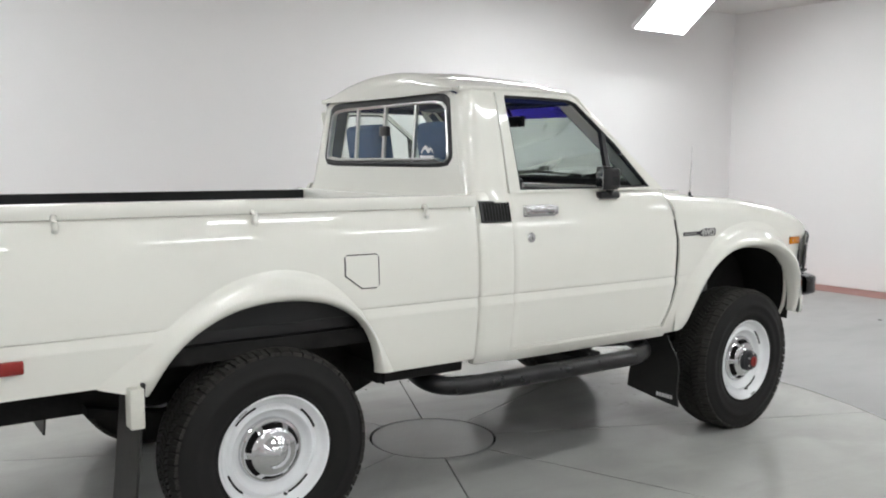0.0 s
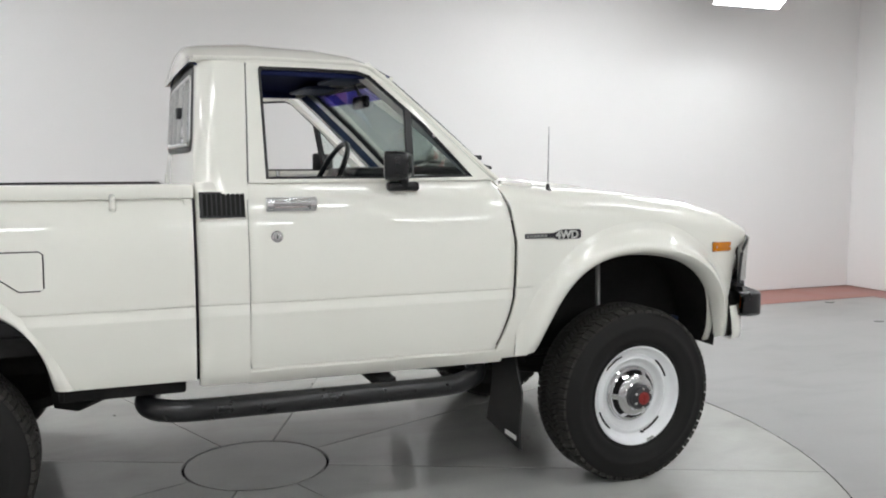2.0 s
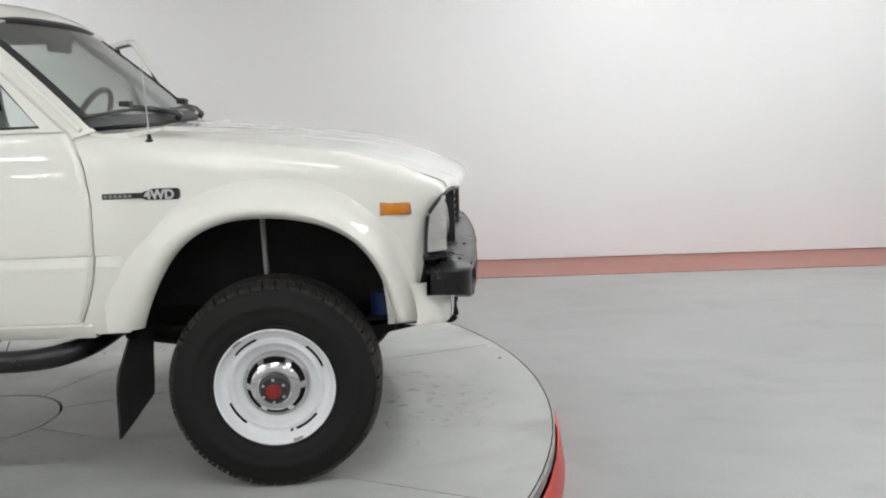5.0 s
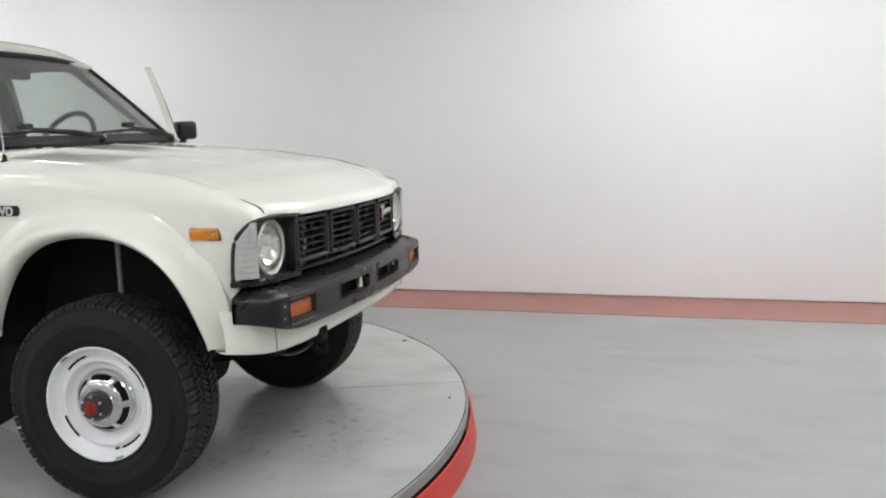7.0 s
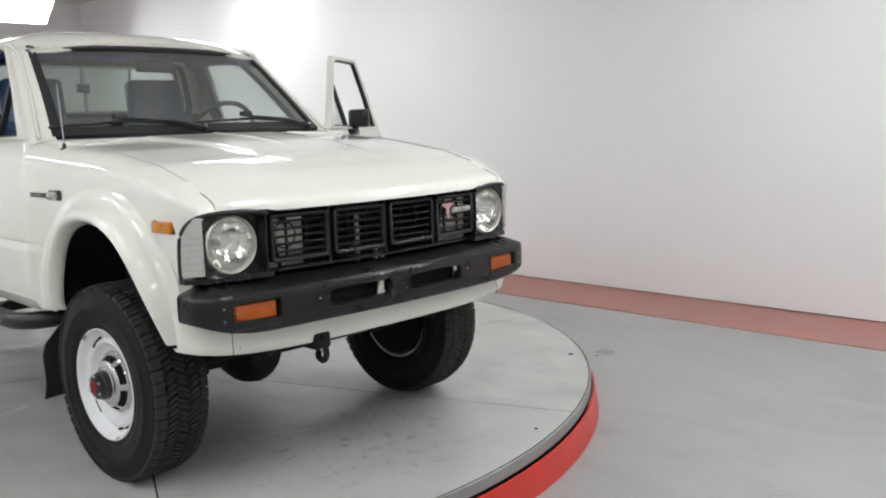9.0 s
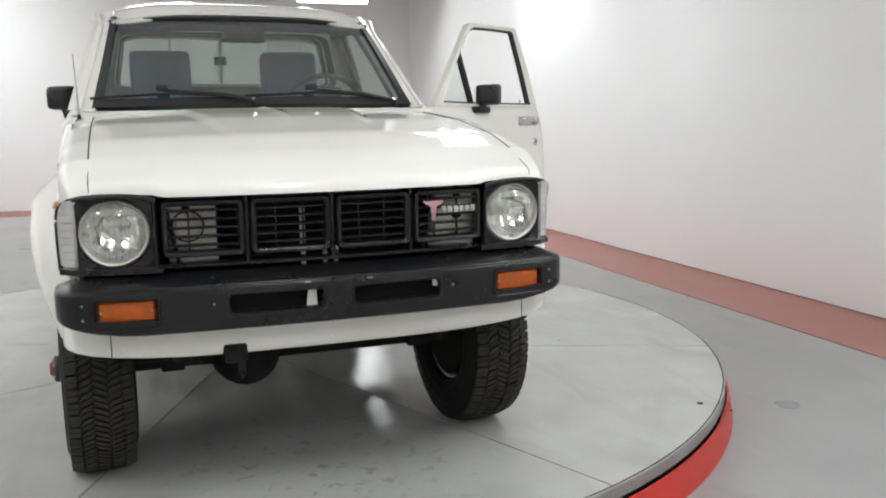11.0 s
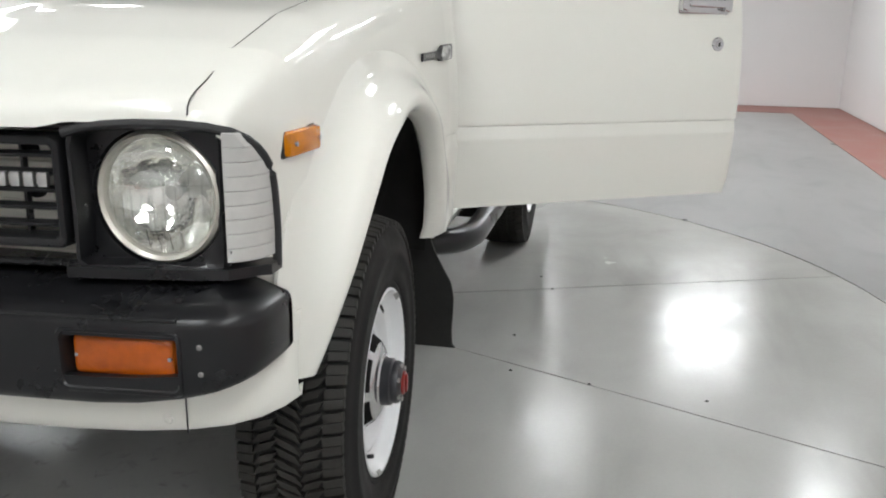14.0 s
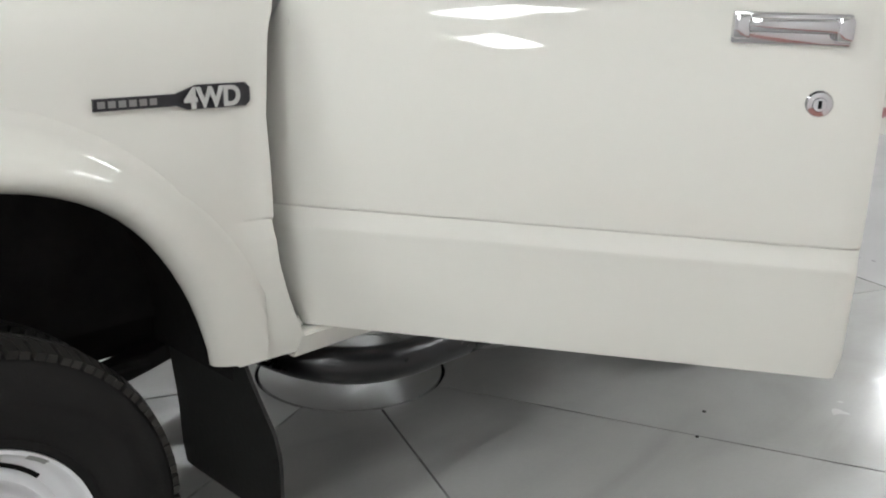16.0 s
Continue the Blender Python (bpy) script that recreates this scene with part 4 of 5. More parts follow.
def wheel(cx, s, front):
    cy = (0.677 if front else 0.705) if s > 0 else -0.713
    c = (cx, cy, HZ)
    half = [(0.196, 0.078), (0.204, 0.095), (0.212, 0.104), (0.222, 0.109), (0.224, 0.1125), (0.25, 0.1165), (0.275, 0.118), (0.279, 0.1205), (0.292, 0.1205), (0.296, 0.117), (0.322, 0.112), (0.338, 0.1075), (0.346, 0.102), (0.353, 0.09), (0.355, 0.06), (0.355, 0.0)]
    half = [(r, o if r < 0.215 else o * 0.9 + 0.004) for r, o in half]
    prof = half + [(r, -o) for r, o in half[-2::-1]]
    tyre = part("wheel", revolve(prof, c, "y", 72, s, closed=True), RUBBER, truck, "off-road tyre on a white steel wheel with chrome centre", angle=60)
    part("tread", tread(cx, cy), TREADM, tyre, "chunky all-terrain tread blocks", smooth=False)
    rim = [(0.197, -0.08), (0.2, 0.085), (0.2075, 0.098), (0.2065, 0.103), (0.201, 0.103), (0.196, 0.096), (0.190, 0.078), (0.182, 0.070), (0.168, 0.066), (0.161, 0.072), (0.152, 0.076), (0.146, 0.073), (0.140, 0.058), (0.128, 0.050), (0.116, 0.048), (0.05, 0.048), (0.05, 0.03), (0.18, 0.03), (0.19, -0.08)]
    part("brake_drum", revolve([(0.02, -0.03), (0.178, -0.03), (0.178, -0.088), (0.02, -0.088)], c, "y", 40, s, closed=True), DARK, tyre, "dark brake drum behind the wheel")
    part("rim", revolve(rim, c, "y", 64, s, closed=True), WHITE, tyre, "white painted steel rim", angle=50)
    for a in (20, 110, 200, 290):
        part("rim_slot", ring_patch(cx, cy, s, 0.1685, 0.0660, 0.1765, 0.0678, a, a + 30), GAP, tyre, smooth=False)
    a = 8 if s < 0 else 188
    for w0 in (285, 122):
        part("wheel_weight", ring_patch(cx, cy, s, 0.195, 0.096, 0.203, 0.1035, w0, w0 + 10, lift=0.003), GREY, tyre, "grey balance weight", smooth=False)
    part("valve", tube([(cx + 0.045, cy + s * 0.068, HZ - 0.165), (cx + 0.045, cy + s * 0.084, HZ - 0.162)], 0.005, 8), TRIM, tyre)
    if front:
        cap = [(0.118, 0.046), (0.117, 0.056), (0.112, 0.061), (0.104, 0.063), (0.084, 0.088), (0.072, 0.094), (0.060, 0.096), (0.056, 0.100), (0.0005, 0.100)]
    else:
        cap = [(0.118, 0.046), (0.117, 0.056), (0.112, 0.061), (0.104, 0.063), (0.084, 0.088), (0.072, 0.094), (0.062, 0.095), (0.056, 0.098), (0.046, 0.108), (0.030, 0.120), (0.014, 0.127), (0.0005, 0.129)]
    part("centre_cap", revolve(cap, c, "y", 48, s), CHROME, tyre, "polished chrome centre", angle=30)
    for k in range(6):
        part("cap_slot", ring_patch(cx, cy, s, 0.1015, 0.0661, 0.086, 0.0855, 60 * k + 7, 60 * k + 53), GAP, tyre, smooth=False)
    if front:
        hub = part("locking_hub", revolve([(0.0005, 0.142), (0.030, 0.142), (0.034, 0.140), (0.044, 0.136), (0.047, 0.130), (0.047, 0.122), (0.052, 0.118), (0.053, 0.095)], c, "y", 32, s), BADGE, tyre, "black locking hub")
        part("hub_dial", revolve([(0.0005, 0.147), (0.022, 0.147), (0.026, 0.145), (0.026, 0.140)], c, "y", 24, s), RED, tyre, "red hub dial")
        part("hub_knob", boxb(cx - 0.006, cx + 0.006, min(cy + s * 0.146, cy + s * 0.152), max(cy + s * 0.146, cy + s * 0.152), HZ - 0.02, HZ + 0.02, 0.002), RED, tyre)
        for k in range(6):
            b = radians(60 * k + 30)
            part("hub_bolt", revolve([(0.0005, 0.141), (0.005, 0.141), (0.005, 0.132)], (cx + 0.039 * math.cos(b), cy, HZ + 0.039 * math.sin(b)), "y", 8, s), ALU, tyre)
    return tyre


for s in (-1, 1):
    w = wheel(0.0, s, True)
    cy = 0.677 if s > 0 else -0.713
    w.matrix_basis = pose(0, cy, 0, 0, 0, 3.0) @ pose(0, -cy, 0)
    wheel(-WB, s, False)

# ---- front end ----
HY, HZL, HX = 0.615, 0.894, 0.590       # headlamp centre and seat


def bow(bm, c=0.12, shift=0.0):
    """Bend a flat front towards the sides: it falls back with the square of the distance from the middle."""
    for v in bm.verts:
        v.co.x += shift - c * v.co.y ** 2
    return bm


def long_box(x0, x1, half, z0, z1, n=12):
    """A bar across the front with cross-sections to bend at."""
    sec = [(x0, z0), (x1 - 0.004, z0), (x1, z0 + 0.004), (x1, z1 - 0.004), (x1 - 0.004, z1), (x0, z1)]
    return grid([[(x, y, z) for x, z in sec] for y in np.linspace(-half, half, n + 1)], close_v=True)


def fillet(pts, r=0.012, n=4):
    """Round the corners of a closed outline of (y, z) points."""
    out = []
    for k, b in enumerate(pts):
        a, b, c = Vector((*pts[k - 1], 0)), Vector((*b, 0)), Vector((*pts[(k + 1) % len(pts)], 0))
        u, w = (a - b), (c - b)
        q = min(r, u.length * 0.45, w.length * 0.45)
        p0, p1 = b + u.normalized() * q, b + w.normalized() * q
        for i in range(n + 1):
            t = i / n
            v = (1 - t) ** 2 * p0 + 2 * t * (1 - t) * b + t * t * p1
            out.append((v.x, v.y))
    return out


BEZEL = fillet([(0.500, 0.790), (0.500, 0.986), (0.524, 1.003), (0.716, 1.003), (0.716, 0.790)], 0.012)


def bezel_x(y):
    """Front edge of the lamp surround in plan."""
    return lerp([(0.49, 0.642), (0.56, 0.632), (0.64, 0.619), (0.70, 0.607), (0.735, 0.596), (0.77, 0.574)], y)


def surround(s):
    """A dished square bezel: proud rim, deep face, round seat for the lamp."""
    n = 72
    loops = [[] for _ in range(6)]
    for k in range(n):
        a = 2 * math.pi * k / n
        d = Vector((math.cos(a), math.sin(a)))
        best = 9.0
        for p, q in zip(BEZEL, BEZEL[1:] + BEZEL[:1]):
            p, q = Vector((p[0] - HY, p[1] - HZL)), Vector((q[0] - HY, q[1] - HZL))
            e = q - p
            den = d.x * e.y - d.y * e.x
            if abs(den) > 1e-9:
                t, u = (p.x * e.y - p.y * e.x) / den, (p.x * d.y - p.y * d.x) / den
                if t > 0 and -1e-6 <= u <= 1 + 1e-6:
                    best = min(best, t)
        at = lambda r: (HY + d.x * r, HZL + d.y * r)
        y, z = at(best)
        xf = bezel_x(y)
        r2 = max(best - 0.014, 0.1010)
        for loop, r, x in zip(loops, (best, best - 0.004, best - 0.010, r2, 0.1005, 0.0965), (xf - 0.006, xf, xf - 0.001, min(0.6035, bezel_x(at(r2)[0]) - 0.005), min(0.6035, bezel_x(at(0.1005)[0]) - 0.006), HX - 0.012)):
            yy, zz = at(r)
            loop.append((x, s * yy, zz))
    return thick(grid(loops, close_v=True), (-0.014, 0, 0))


def corner(z):
    """Plan of the corner lamp's rear edge at a height."""
    return lerp([(0.785, 0.536), (0.849, 0.538), (0.90, 0.543), (0.942, 0.550), (0.974, 0.572), (0.998, 0.594)], z), lerp([(0.785, 0.766), (0.849, 0.768), (0.90, 0.768), (0.942, 0.767), (0.974, 0.758), (0.998, 0.738)], z)


for s in (-1, 1):
    sur = part("lamp_surround", surround(s), BLACK, truck, "satin black headlamp surround", angle=40)
    c = (HX, s * HY, HZL)
    part("lamp_ring", revolve([(0.0855, 0.0), (0.087, 0.010), (0.092, 0.0145), (0.0965, 0.010), (0.098, 0.0), (0.098, -0.02), (0.0855, -0.02)], c, "x", 56, closed=True), RING, sur, "bright retaining ring")
    part("reflector", revolve([(0.0865, -0.001), (0.080, -0.014), (0.068, -0.030), (0.052, -0.044), (0.034, -0.054), (0.016, -0.059), (0.0005, -0.060)], c, "x", 56), REFLECT, sur, "silvered reflector")
    part("bulb_cap", revolve([(0.0005, -0.028), (0.010, -0.029), (0.014, -0.034), (0.013, -0.042), (0.008, -0.058)], c, "x", 24), ALU, sur, "bulb shield behind the glass")
    lens = part("lamp_lens", thick(revolve([(0.0865, 0.004), (0.078, 0.013), (0.06, 0.021), (0.045, 0.0245), (0.044, 0.0262), (0.03, 0.028), (0.0005, 0.030)], c, "x", 56), (-0.003, 0, 0)), LENS, sur, "round fluted headlamp glass")
    lens.visible_shadow = False
    for oy in np.linspace(-0.07, 0.07, 9):
        h = math.sqrt(max(0.084 ** 2 - oy * oy, 0))
        dome = lambda dz: HX + 0.0275 - 3.0 * (oy * oy + dz * dz)
        part("lens_flute", tube([(dome(v), s * HY + oy, HZL + v) for v in np.linspace(-h * 0.92, h * 0.92, 7)], 0.0014, 5), LENS, sur).visible_shadow = False
    for v in (-0.046, -0.018, 0.022, 0.05):
        h = math.sqrt(0.082 ** 2 - v * v)
        part("lens_step", tube([(HX + 0.0285 - 3.0 * (u * u + v * v), s * HY + u, HZL + v) for u in np.linspace(-h, h, 9)], 0.0012, 5), LENS, sur).visible_shadow = False
    # wrap-round corner lamp in ribbed segments
    zs = np.linspace(0.806, 0.992, 10)
    for z0, z1 in zip(zs, zs[1:]):
        rows = []
        for z, k in ((z0 - 0.0004, 0.1), (z0 + 0.0010, 1.0), (z1 - 0.0010, 1.0), (z1 + 0.0004, 0.1)):
            e = corner(z)
            q = (bezel_x(0.716) + 0.003, 0.7185)
            pts = [(0.575, 0.7168), (q[0] - 0.003, 0.7170), q]
            pts += [(q[0] + (e[0] - q[0]) * u + w, q[1] + (e[1] - 0.003 - q[1]) * u + w * 0.7) for u, w in ((0.2, 0.006), (0.4, 0.0095), (0.6, 0.0105), (0.8, 0.008), (0.93, 0.004), (1.0, 0.0))]
            rows.append([(x + 0.0022 * k, s * (y + 0.0016 * k), z) for x, y in pts])
        part("corner_lamp", thick(grid(rows), (-0.008, -s * 0.004, 0)), CLEARL, sur, "ribbed clear corner lamp", angle=25)
    edge = [(corner(z)[0] - 0.001 + 0.009 * min(max((z - 0.945) / 0.04, 0), 1), s * (corner(z)[1] - 0.001 + 0.003 * min(max((z - 0.945) / 0.04, 0), 1)), z) for z in np.linspace(0.788, 0.996, 16)] + [(bezel_x(y) + 0.003, s * y, z) for y, z in ((0.715, 1.002), (0.66, 1.004), (0.60, 1.004), (0.54, 1.003), (0.515, 0.997), (0.502, 0.988))]
    edge = np.array(edge)
    for _ in range(3):
        edge[1:-1] = (edge[:-2] + 2 * edge[1:-1] + edge[2:]) / 4
    part("lamp_edge", tube([tuple(p) for p in edge], 0.0072, 10), TRIM, sur)
    foot = [(bezel_x(y) + d, s * y) for d, ys in ((0.006, (0.49, 0.55, 0.61, 0.67, 0.72)), (-0.012, (0.755, 0.768)), (-0.05, (0.768, 0.49))) for y in ys]
    bm = bmesh.new()
    bm.faces.new([bm.verts.new((x, y, 0.780)) for x, y in foot])
    part("lamp_foot", thick(bm, (0, 0, 0.016)), BLACK, sur, smooth=False)
    for y, z in ((0.722, 0.822), (0.695, 0.982)):
        part("lens_screw", revolve([(0.0005, 0.002), (0.004, 0.0018), (0.005, -0.004)], (bezel_x(y) + (0.003 if z < 0.9 else -0.014), s * y, z), "x", 10), CHROME if z < 0.9 else GAP, sur)

grille = part("grille", bow(long_box(0.622, 0.640, 0.498, 0.986, 0.998)), BLACK, truck, "satin black four-panel grille", angle=30)
part("lower_bar", bow(long_box(0.60, 0.652, 0.498, 0.786, 0.799)), BLACK, grille)
for y in (-0.25, 0.003, 0.252):
    part("grille_post", bow(boxb(0.636, 0.650, y - 0.006, y + 0.006, 0.796, 0.99, 0.002)), BLACK, grille)
for y0, y1 in ((-0.490, -0.258), (-0.242, -0.006), (0.012, 0.246), (0.260, 0.492)):
    loops = [[(x, y, z) for y, z in rounded(y0 + d, y1 - d, 0.818 + d, 0.984 - d, max(0.017 - d * 0.6, 0.004))] for x, d in ((0.640, 0.0), (0.663, 0.001), (0.667, 0.004), (0.667, 0.012), (0.664, 0.0155), (0.640, 0.020))]
    fr = part("grille_frame", bow(thick(grid(loops, close_v=True), (-0.004, 0, 0))), BLACK, grille, angle=40)
    for k in range(5):
        z = 0.838 + 0.126 * (k + 0.5) / 5 + 0.003
        part("slat", bow(thick(grid([[(x, y, z + d) for y in np.linspace(y0 + 0.017, y1 - 0.017, 5)] for x, d in ((0.640, 0.0025), (0.655, 0.001), (0.658, 0.0), (0.658, -0.003))]), (-0.0015, 0, -0.002))), BLACK, fr, angle=30)
    for y in (y0 + (y1 - y0) * f for f in (0.33, 0.67)):
        part("slat_tie", bow(boxb(0.630, 0.641, y - 0.002, y + 0.002, 0.835, 0.967)), BLACK, fr, smooth=False)
part("radiator", boxb(0.44, 0.47, -0.30, 0.26, 0.70, 0.99), DARK, truck, "black radiator core", smooth=False)
sup = part("radiator_support", boxb(0.42, 0.435, -0.66, 0.66, 0.70, 1.0), DARK, truck, "dark front panel", smooth=False)
for y0, y1, side in ((-0.470, -0.330, -1), (0.325, 0.480, 1)):
    pl = part("support_plate", boxb(0.586, 0.592, y0, y1, 0.79, 0.99, 0.003), INNER, sup, "cream pressed lamp bracket")
    for k in range(5):
        z = 0.806 + 0.036 * k
        part("rib", boxb(0.592, 0.600, y0 + 0.004, y1 - 0.004, z, z + 0.024, 0.005, seg=3), INNER, pl)
    for z, a, b in ((0.893, 0.016, 0.010), (0.955, 0.012, 0.012)):
        part("hole", thick(revolve([(0.0005, 0.0), (1.0, 0.0)], (0, 0, 0), "x", 16), (-0.004, 0, 0)), GAP, pl).matrix_basis = pose(0.6025, (y0 + y1) / 2 + side * 0.018, z) @ Matrix.Diagonal((1, a, b, 1))
    part("strut", tube([(0.616, y0 - side * 0.03, 0.78), (0.610, y0 + side * 0.01, 0.99)], 0.006, 8), DARK, pl)
horn = part("horn", revolve([(0.0005, 0.02), (0.03, 0.018), (0.042, 0.006), (0.044, 0.0), (0.040, -0.02), (0.0005, -0.022)], (0.590, -0.415, 0.905), "x", 24), INNER, sup, "dusty cream horn disc")
part("horn_rim", revolve([(0.042, 0.002), (0.0445, 0.0045), (0.047, 0.002), (0.0445, -0.001)], (0.606, -0.415, 0.905), "x", 28, closed=True), DARK, horn)
for y in (-0.014, 0.020):
    part("latch_post", boxb(0.600, 0.616, y - 0.008, y + 0.006, 0.70, 0.826, 0.003), INNER, sup, "cream hood latch post")
part("latch_post", boxb(0.575, 0.585, -0.085, -0.068, 0.63, 0.94, 0.003), INNER, sup)
# badge: plain pinkish wedge and a row of silver bars
part("grille_badge", bow(prism([(0.664, y, z) for y, z in ((0.290, 0.950), (0.357, 0.950), (0.357, 0.944), (0.334, 0.930), (0.328, 0.886), (0.320, 0.886), (0.313, 0.930), (0.290, 0.944))], (0.007, 0, 0))), mat("rose_chrome", (0.62, 0.36, 0.36), 0.2, metal=0.8), grille, "small rose-tinted wedge badge", smooth=False)
for k in range(6):
    y = 0.352 + 0.0205 * k
    part("badge_bar", bow(boxb(0.661, 0.669, y, y + 0.0150, 0.909, 0.930, 0.002)), ALU, grille, "plain silver bar")


# bumper
def bump_plan(y):
    """Front line of the bumper, bowed in plan."""
    return 0.730 - 0.077 * y * y


def bumper():
    flat = sorted({*np.linspace(-0.68, 0.68, 23), -0.322, -0.042, 0.042, 0.322, -0.512, 0.512, 0.68, -0.68})
    turn = [(0.548, 0.786), (0.562, 0.786), (0.592, 0.785), (0.620, 0.781), (0.644, 0.774), (0.662, 0.763), (0.675, 0.749), (0.684, 0.732), (0.689, 0.712)]
    nrm = [(0, 1), (0, 1), (0.10, 0.995), (0.24, 0.97), (0.45, 0.89), (0.68, 0.73), (0.83, 0.55), (0.93, 0.37), (0.98, 0.2)]
    st = [(x, -y, nx, -ny) for (x, y), (nx, ny) in zip(turn, nrm)]
    st += [(bump_plan(y), y, 1, 0) for y in flat]
    st += [(x, y, nx, ny) for (x, y), (nx, ny) in zip(turn[::-1], nrm[::-1])]
    sec = [(-0.055, 0.617), (-0.014, 0.612), (-0.004, 0.616), (0.0, 0.627), (0.0, 0.657), (0.0, 0.718), (0.0, 0.733), (-0.002, 0.741), (-0.008, 0.748), (-0.05, 0.760), (-0.085, 0.770), (-0.10, 0.773)]
    bm = bmesh.new()
    vs = []
    for x, y, nx, ny in st:
        up = 0.05 * min(max((abs(y) - 0.55) / 0.25, 0), 1) ** 2
        k = 1 if nx == 1 else 0.8
        vs.append([bm.verts.new((x + nx * d * k, y + ny * d * k, z + up * max((0.71 - z) / 0.095, 0))) for d, z in sec])
    for i in range(len(st) - 1):
        for j in range(len(sec) - 1):
            ym = (st[i][1] + st[i + 1][1]) / 2
            if st[i][2] == 1 and st[i + 1][2] == 1 and j == 4 and (0.042 < abs(ym) < 0.322 or 0.512 < abs(ym) < 0.68):
                continue
            bm.faces.new((vs[i][j], vs[i + 1][j], vs[i + 1][j + 1], vs[i][j + 1]))
    return thick(bm, (-0.012, 0, 0))


bmp = part("front_bumper", bumper(), BLACK, truck, "satin black steel front bumper", angle=62)
for s in (-1, 1):
    lo, hi = sorted((s * 0.042, s * 0.322))
    part("slot_lip", bow(thick(grid([[(x, y, z) for y, z in rounded(lo + d, hi - d, 0.657 + d, 0.718 - d, 0.014)] for x, d in ((0.742, -0.006), (0.7465, -0.004), (0.7465, 0.002), (0.741, 0.005), (0.715, 0.006))], close_v=True), (-0.002, 0, 0)), 0.077, -0.014), BLACK, bmp, "rolled edge of the bumper slot", angle=50)
    # near-black sheet added to give the slot its depth of shade
    part("slot_shadow_plate", boxb(0.66, 0.666, lo - 0.01, hi + 0.01, 0.63, 0.745), DARK, bmp, "added dark sheet standing for the shade behind the slot", smooth=False)
    y0, y1 = sorted((s * 0.520, s * 0.672))
    part("lamp_recess", bow(thick(grid([[(x, y, z) for y, z in rounded(y0 - d, y1 + d, 0.654 - e, 0.715 + d, 0.008 + d * 0.3)] for x, d, e in ((0.741, 0.016, 0.022), (0.7465, 0.013, 0.019), (0.7465, 0.009, 0.014), (0.741, 0.006, 0.009), (0.722, 0.003, 0.003))], close_v=True), (-0.004, 0, 0)), 0.077, -0.014), BLACK, bmp, angle=40)
    sig = part("turn_signal", bow(boxb(0.70, 0.734, y0, y1, 0.654, 0.715, 0.010, seg=3), 0.077, -0.014), SIGNAL, bmp, "amber turn signal lens")
    for y in (y0 + 0.008, y1 - 0.008):
        part("lens_screw", revolve([(0.0005, 0.0012), (0.003, 0.001), (0.0035, -0.004)], (0.720 - 0.077 * y * y, y, 0.685), "x", 8), CHROME, sig)
    for y, z in ((0.362, 0.692), (0.711, 0.709), (0.711, 0.669)):
        part("bumper_bolt", revolve([(0.0005, 0.0032), (0.003, 0.003), (0.0042, 0.0), (0.0042, -0.006)], (bump_plan(s * y) - (0.002 if y > 0.68 else 0), s * y, z), "x", 8), GREY, bmp)
    for y in (0.36, 0.665):
        part("top_bolt", revolve([(0.0005, 0.004), (0.006, 0.003), (0.007, -0.003)], (bump_plan(y) - 0.045, s * y, 0.762), "z", 8), BLACK, bmp)
    part("crease_notch", bow(thick(grid([[(x, s * y, z) for y in np.linspace(0.052, 0.135, 5)] for x, z in ((0.7455, 0.722), (0.7475, 0.734), (0.744, 0.742), (0.734, 0.748))]), (-0.002, 0, 0)), 0.077, -0.014), BLACK, bmp, "pressed notch over the slot", angle=60)
    part("notch_hole", boxb(0.723, 0.7335, s * 0.094 - 0.009, s * 0.094 + 0.009, 0.735, 0.7395, 0.001), GREY, bmp)
part("top_bead", tube([(bump_plan(y) - 0.004, y, 0.7455) for y in np.linspace(-0.68, 0.68, 25)], 0.0042, 8), BLACK, bmp, "rounded bead along the top edge")
br = part("winch_bracket", boxb(0.66, 0.712, -0.098, -0.058, 0.640, 0.648, 0.002), INNER, bmp, "bare cream bracket behind the slot")
part("bracket_web", prism([(0.70, -0.062, 0.645), (0.70, -0.098, 0.645), (0.70, -0.086, 0.724), (0.70, -0.066, 0.724)], (0.006, 0, 0)), INNER, br, smooth=False)
part("bracket_web", prism([(0.70, 0.302, 0.690), (0.70, 0.318, 0.690), (0.70, 0.314, 0.724), (0.70, 0.300, 0.724)], (0.006, 0, 0)), INNER, br, smooth=False)


def apron():
    st = [(0.505, 0.778), (0.545, 0.766), (0.58, 0.742), (0.605, 0.70), (0.618, 0.64), (0.626, 0.56), (0.631, 0.45), (0.634, 0.335), (0.634, 0.30), (0.635, 0.265), (0.636, 0.15), (0.637, 0.0)]
    st = [(x, -y) for x, y in st] + [(x, y) for x, y in st[-2::-1]]
    rows = []
    for x, y in st:
        zb = 0.516 + 0.026 * (abs(y) / 0.7) ** 4
        rows.append([(x - 0.05, y * 0.985, zb + 0.004), (x - 0.014, y, zb), (x - 0.004, y, zb + 0.010), (x - 0.001, y, zb + 0.022), (x, y, 0.585), (x - 0.006, y, 0.64), (x - 0.02, y, 0.70)])
    return thick(grid(rows), (-0.004, 0, 0))


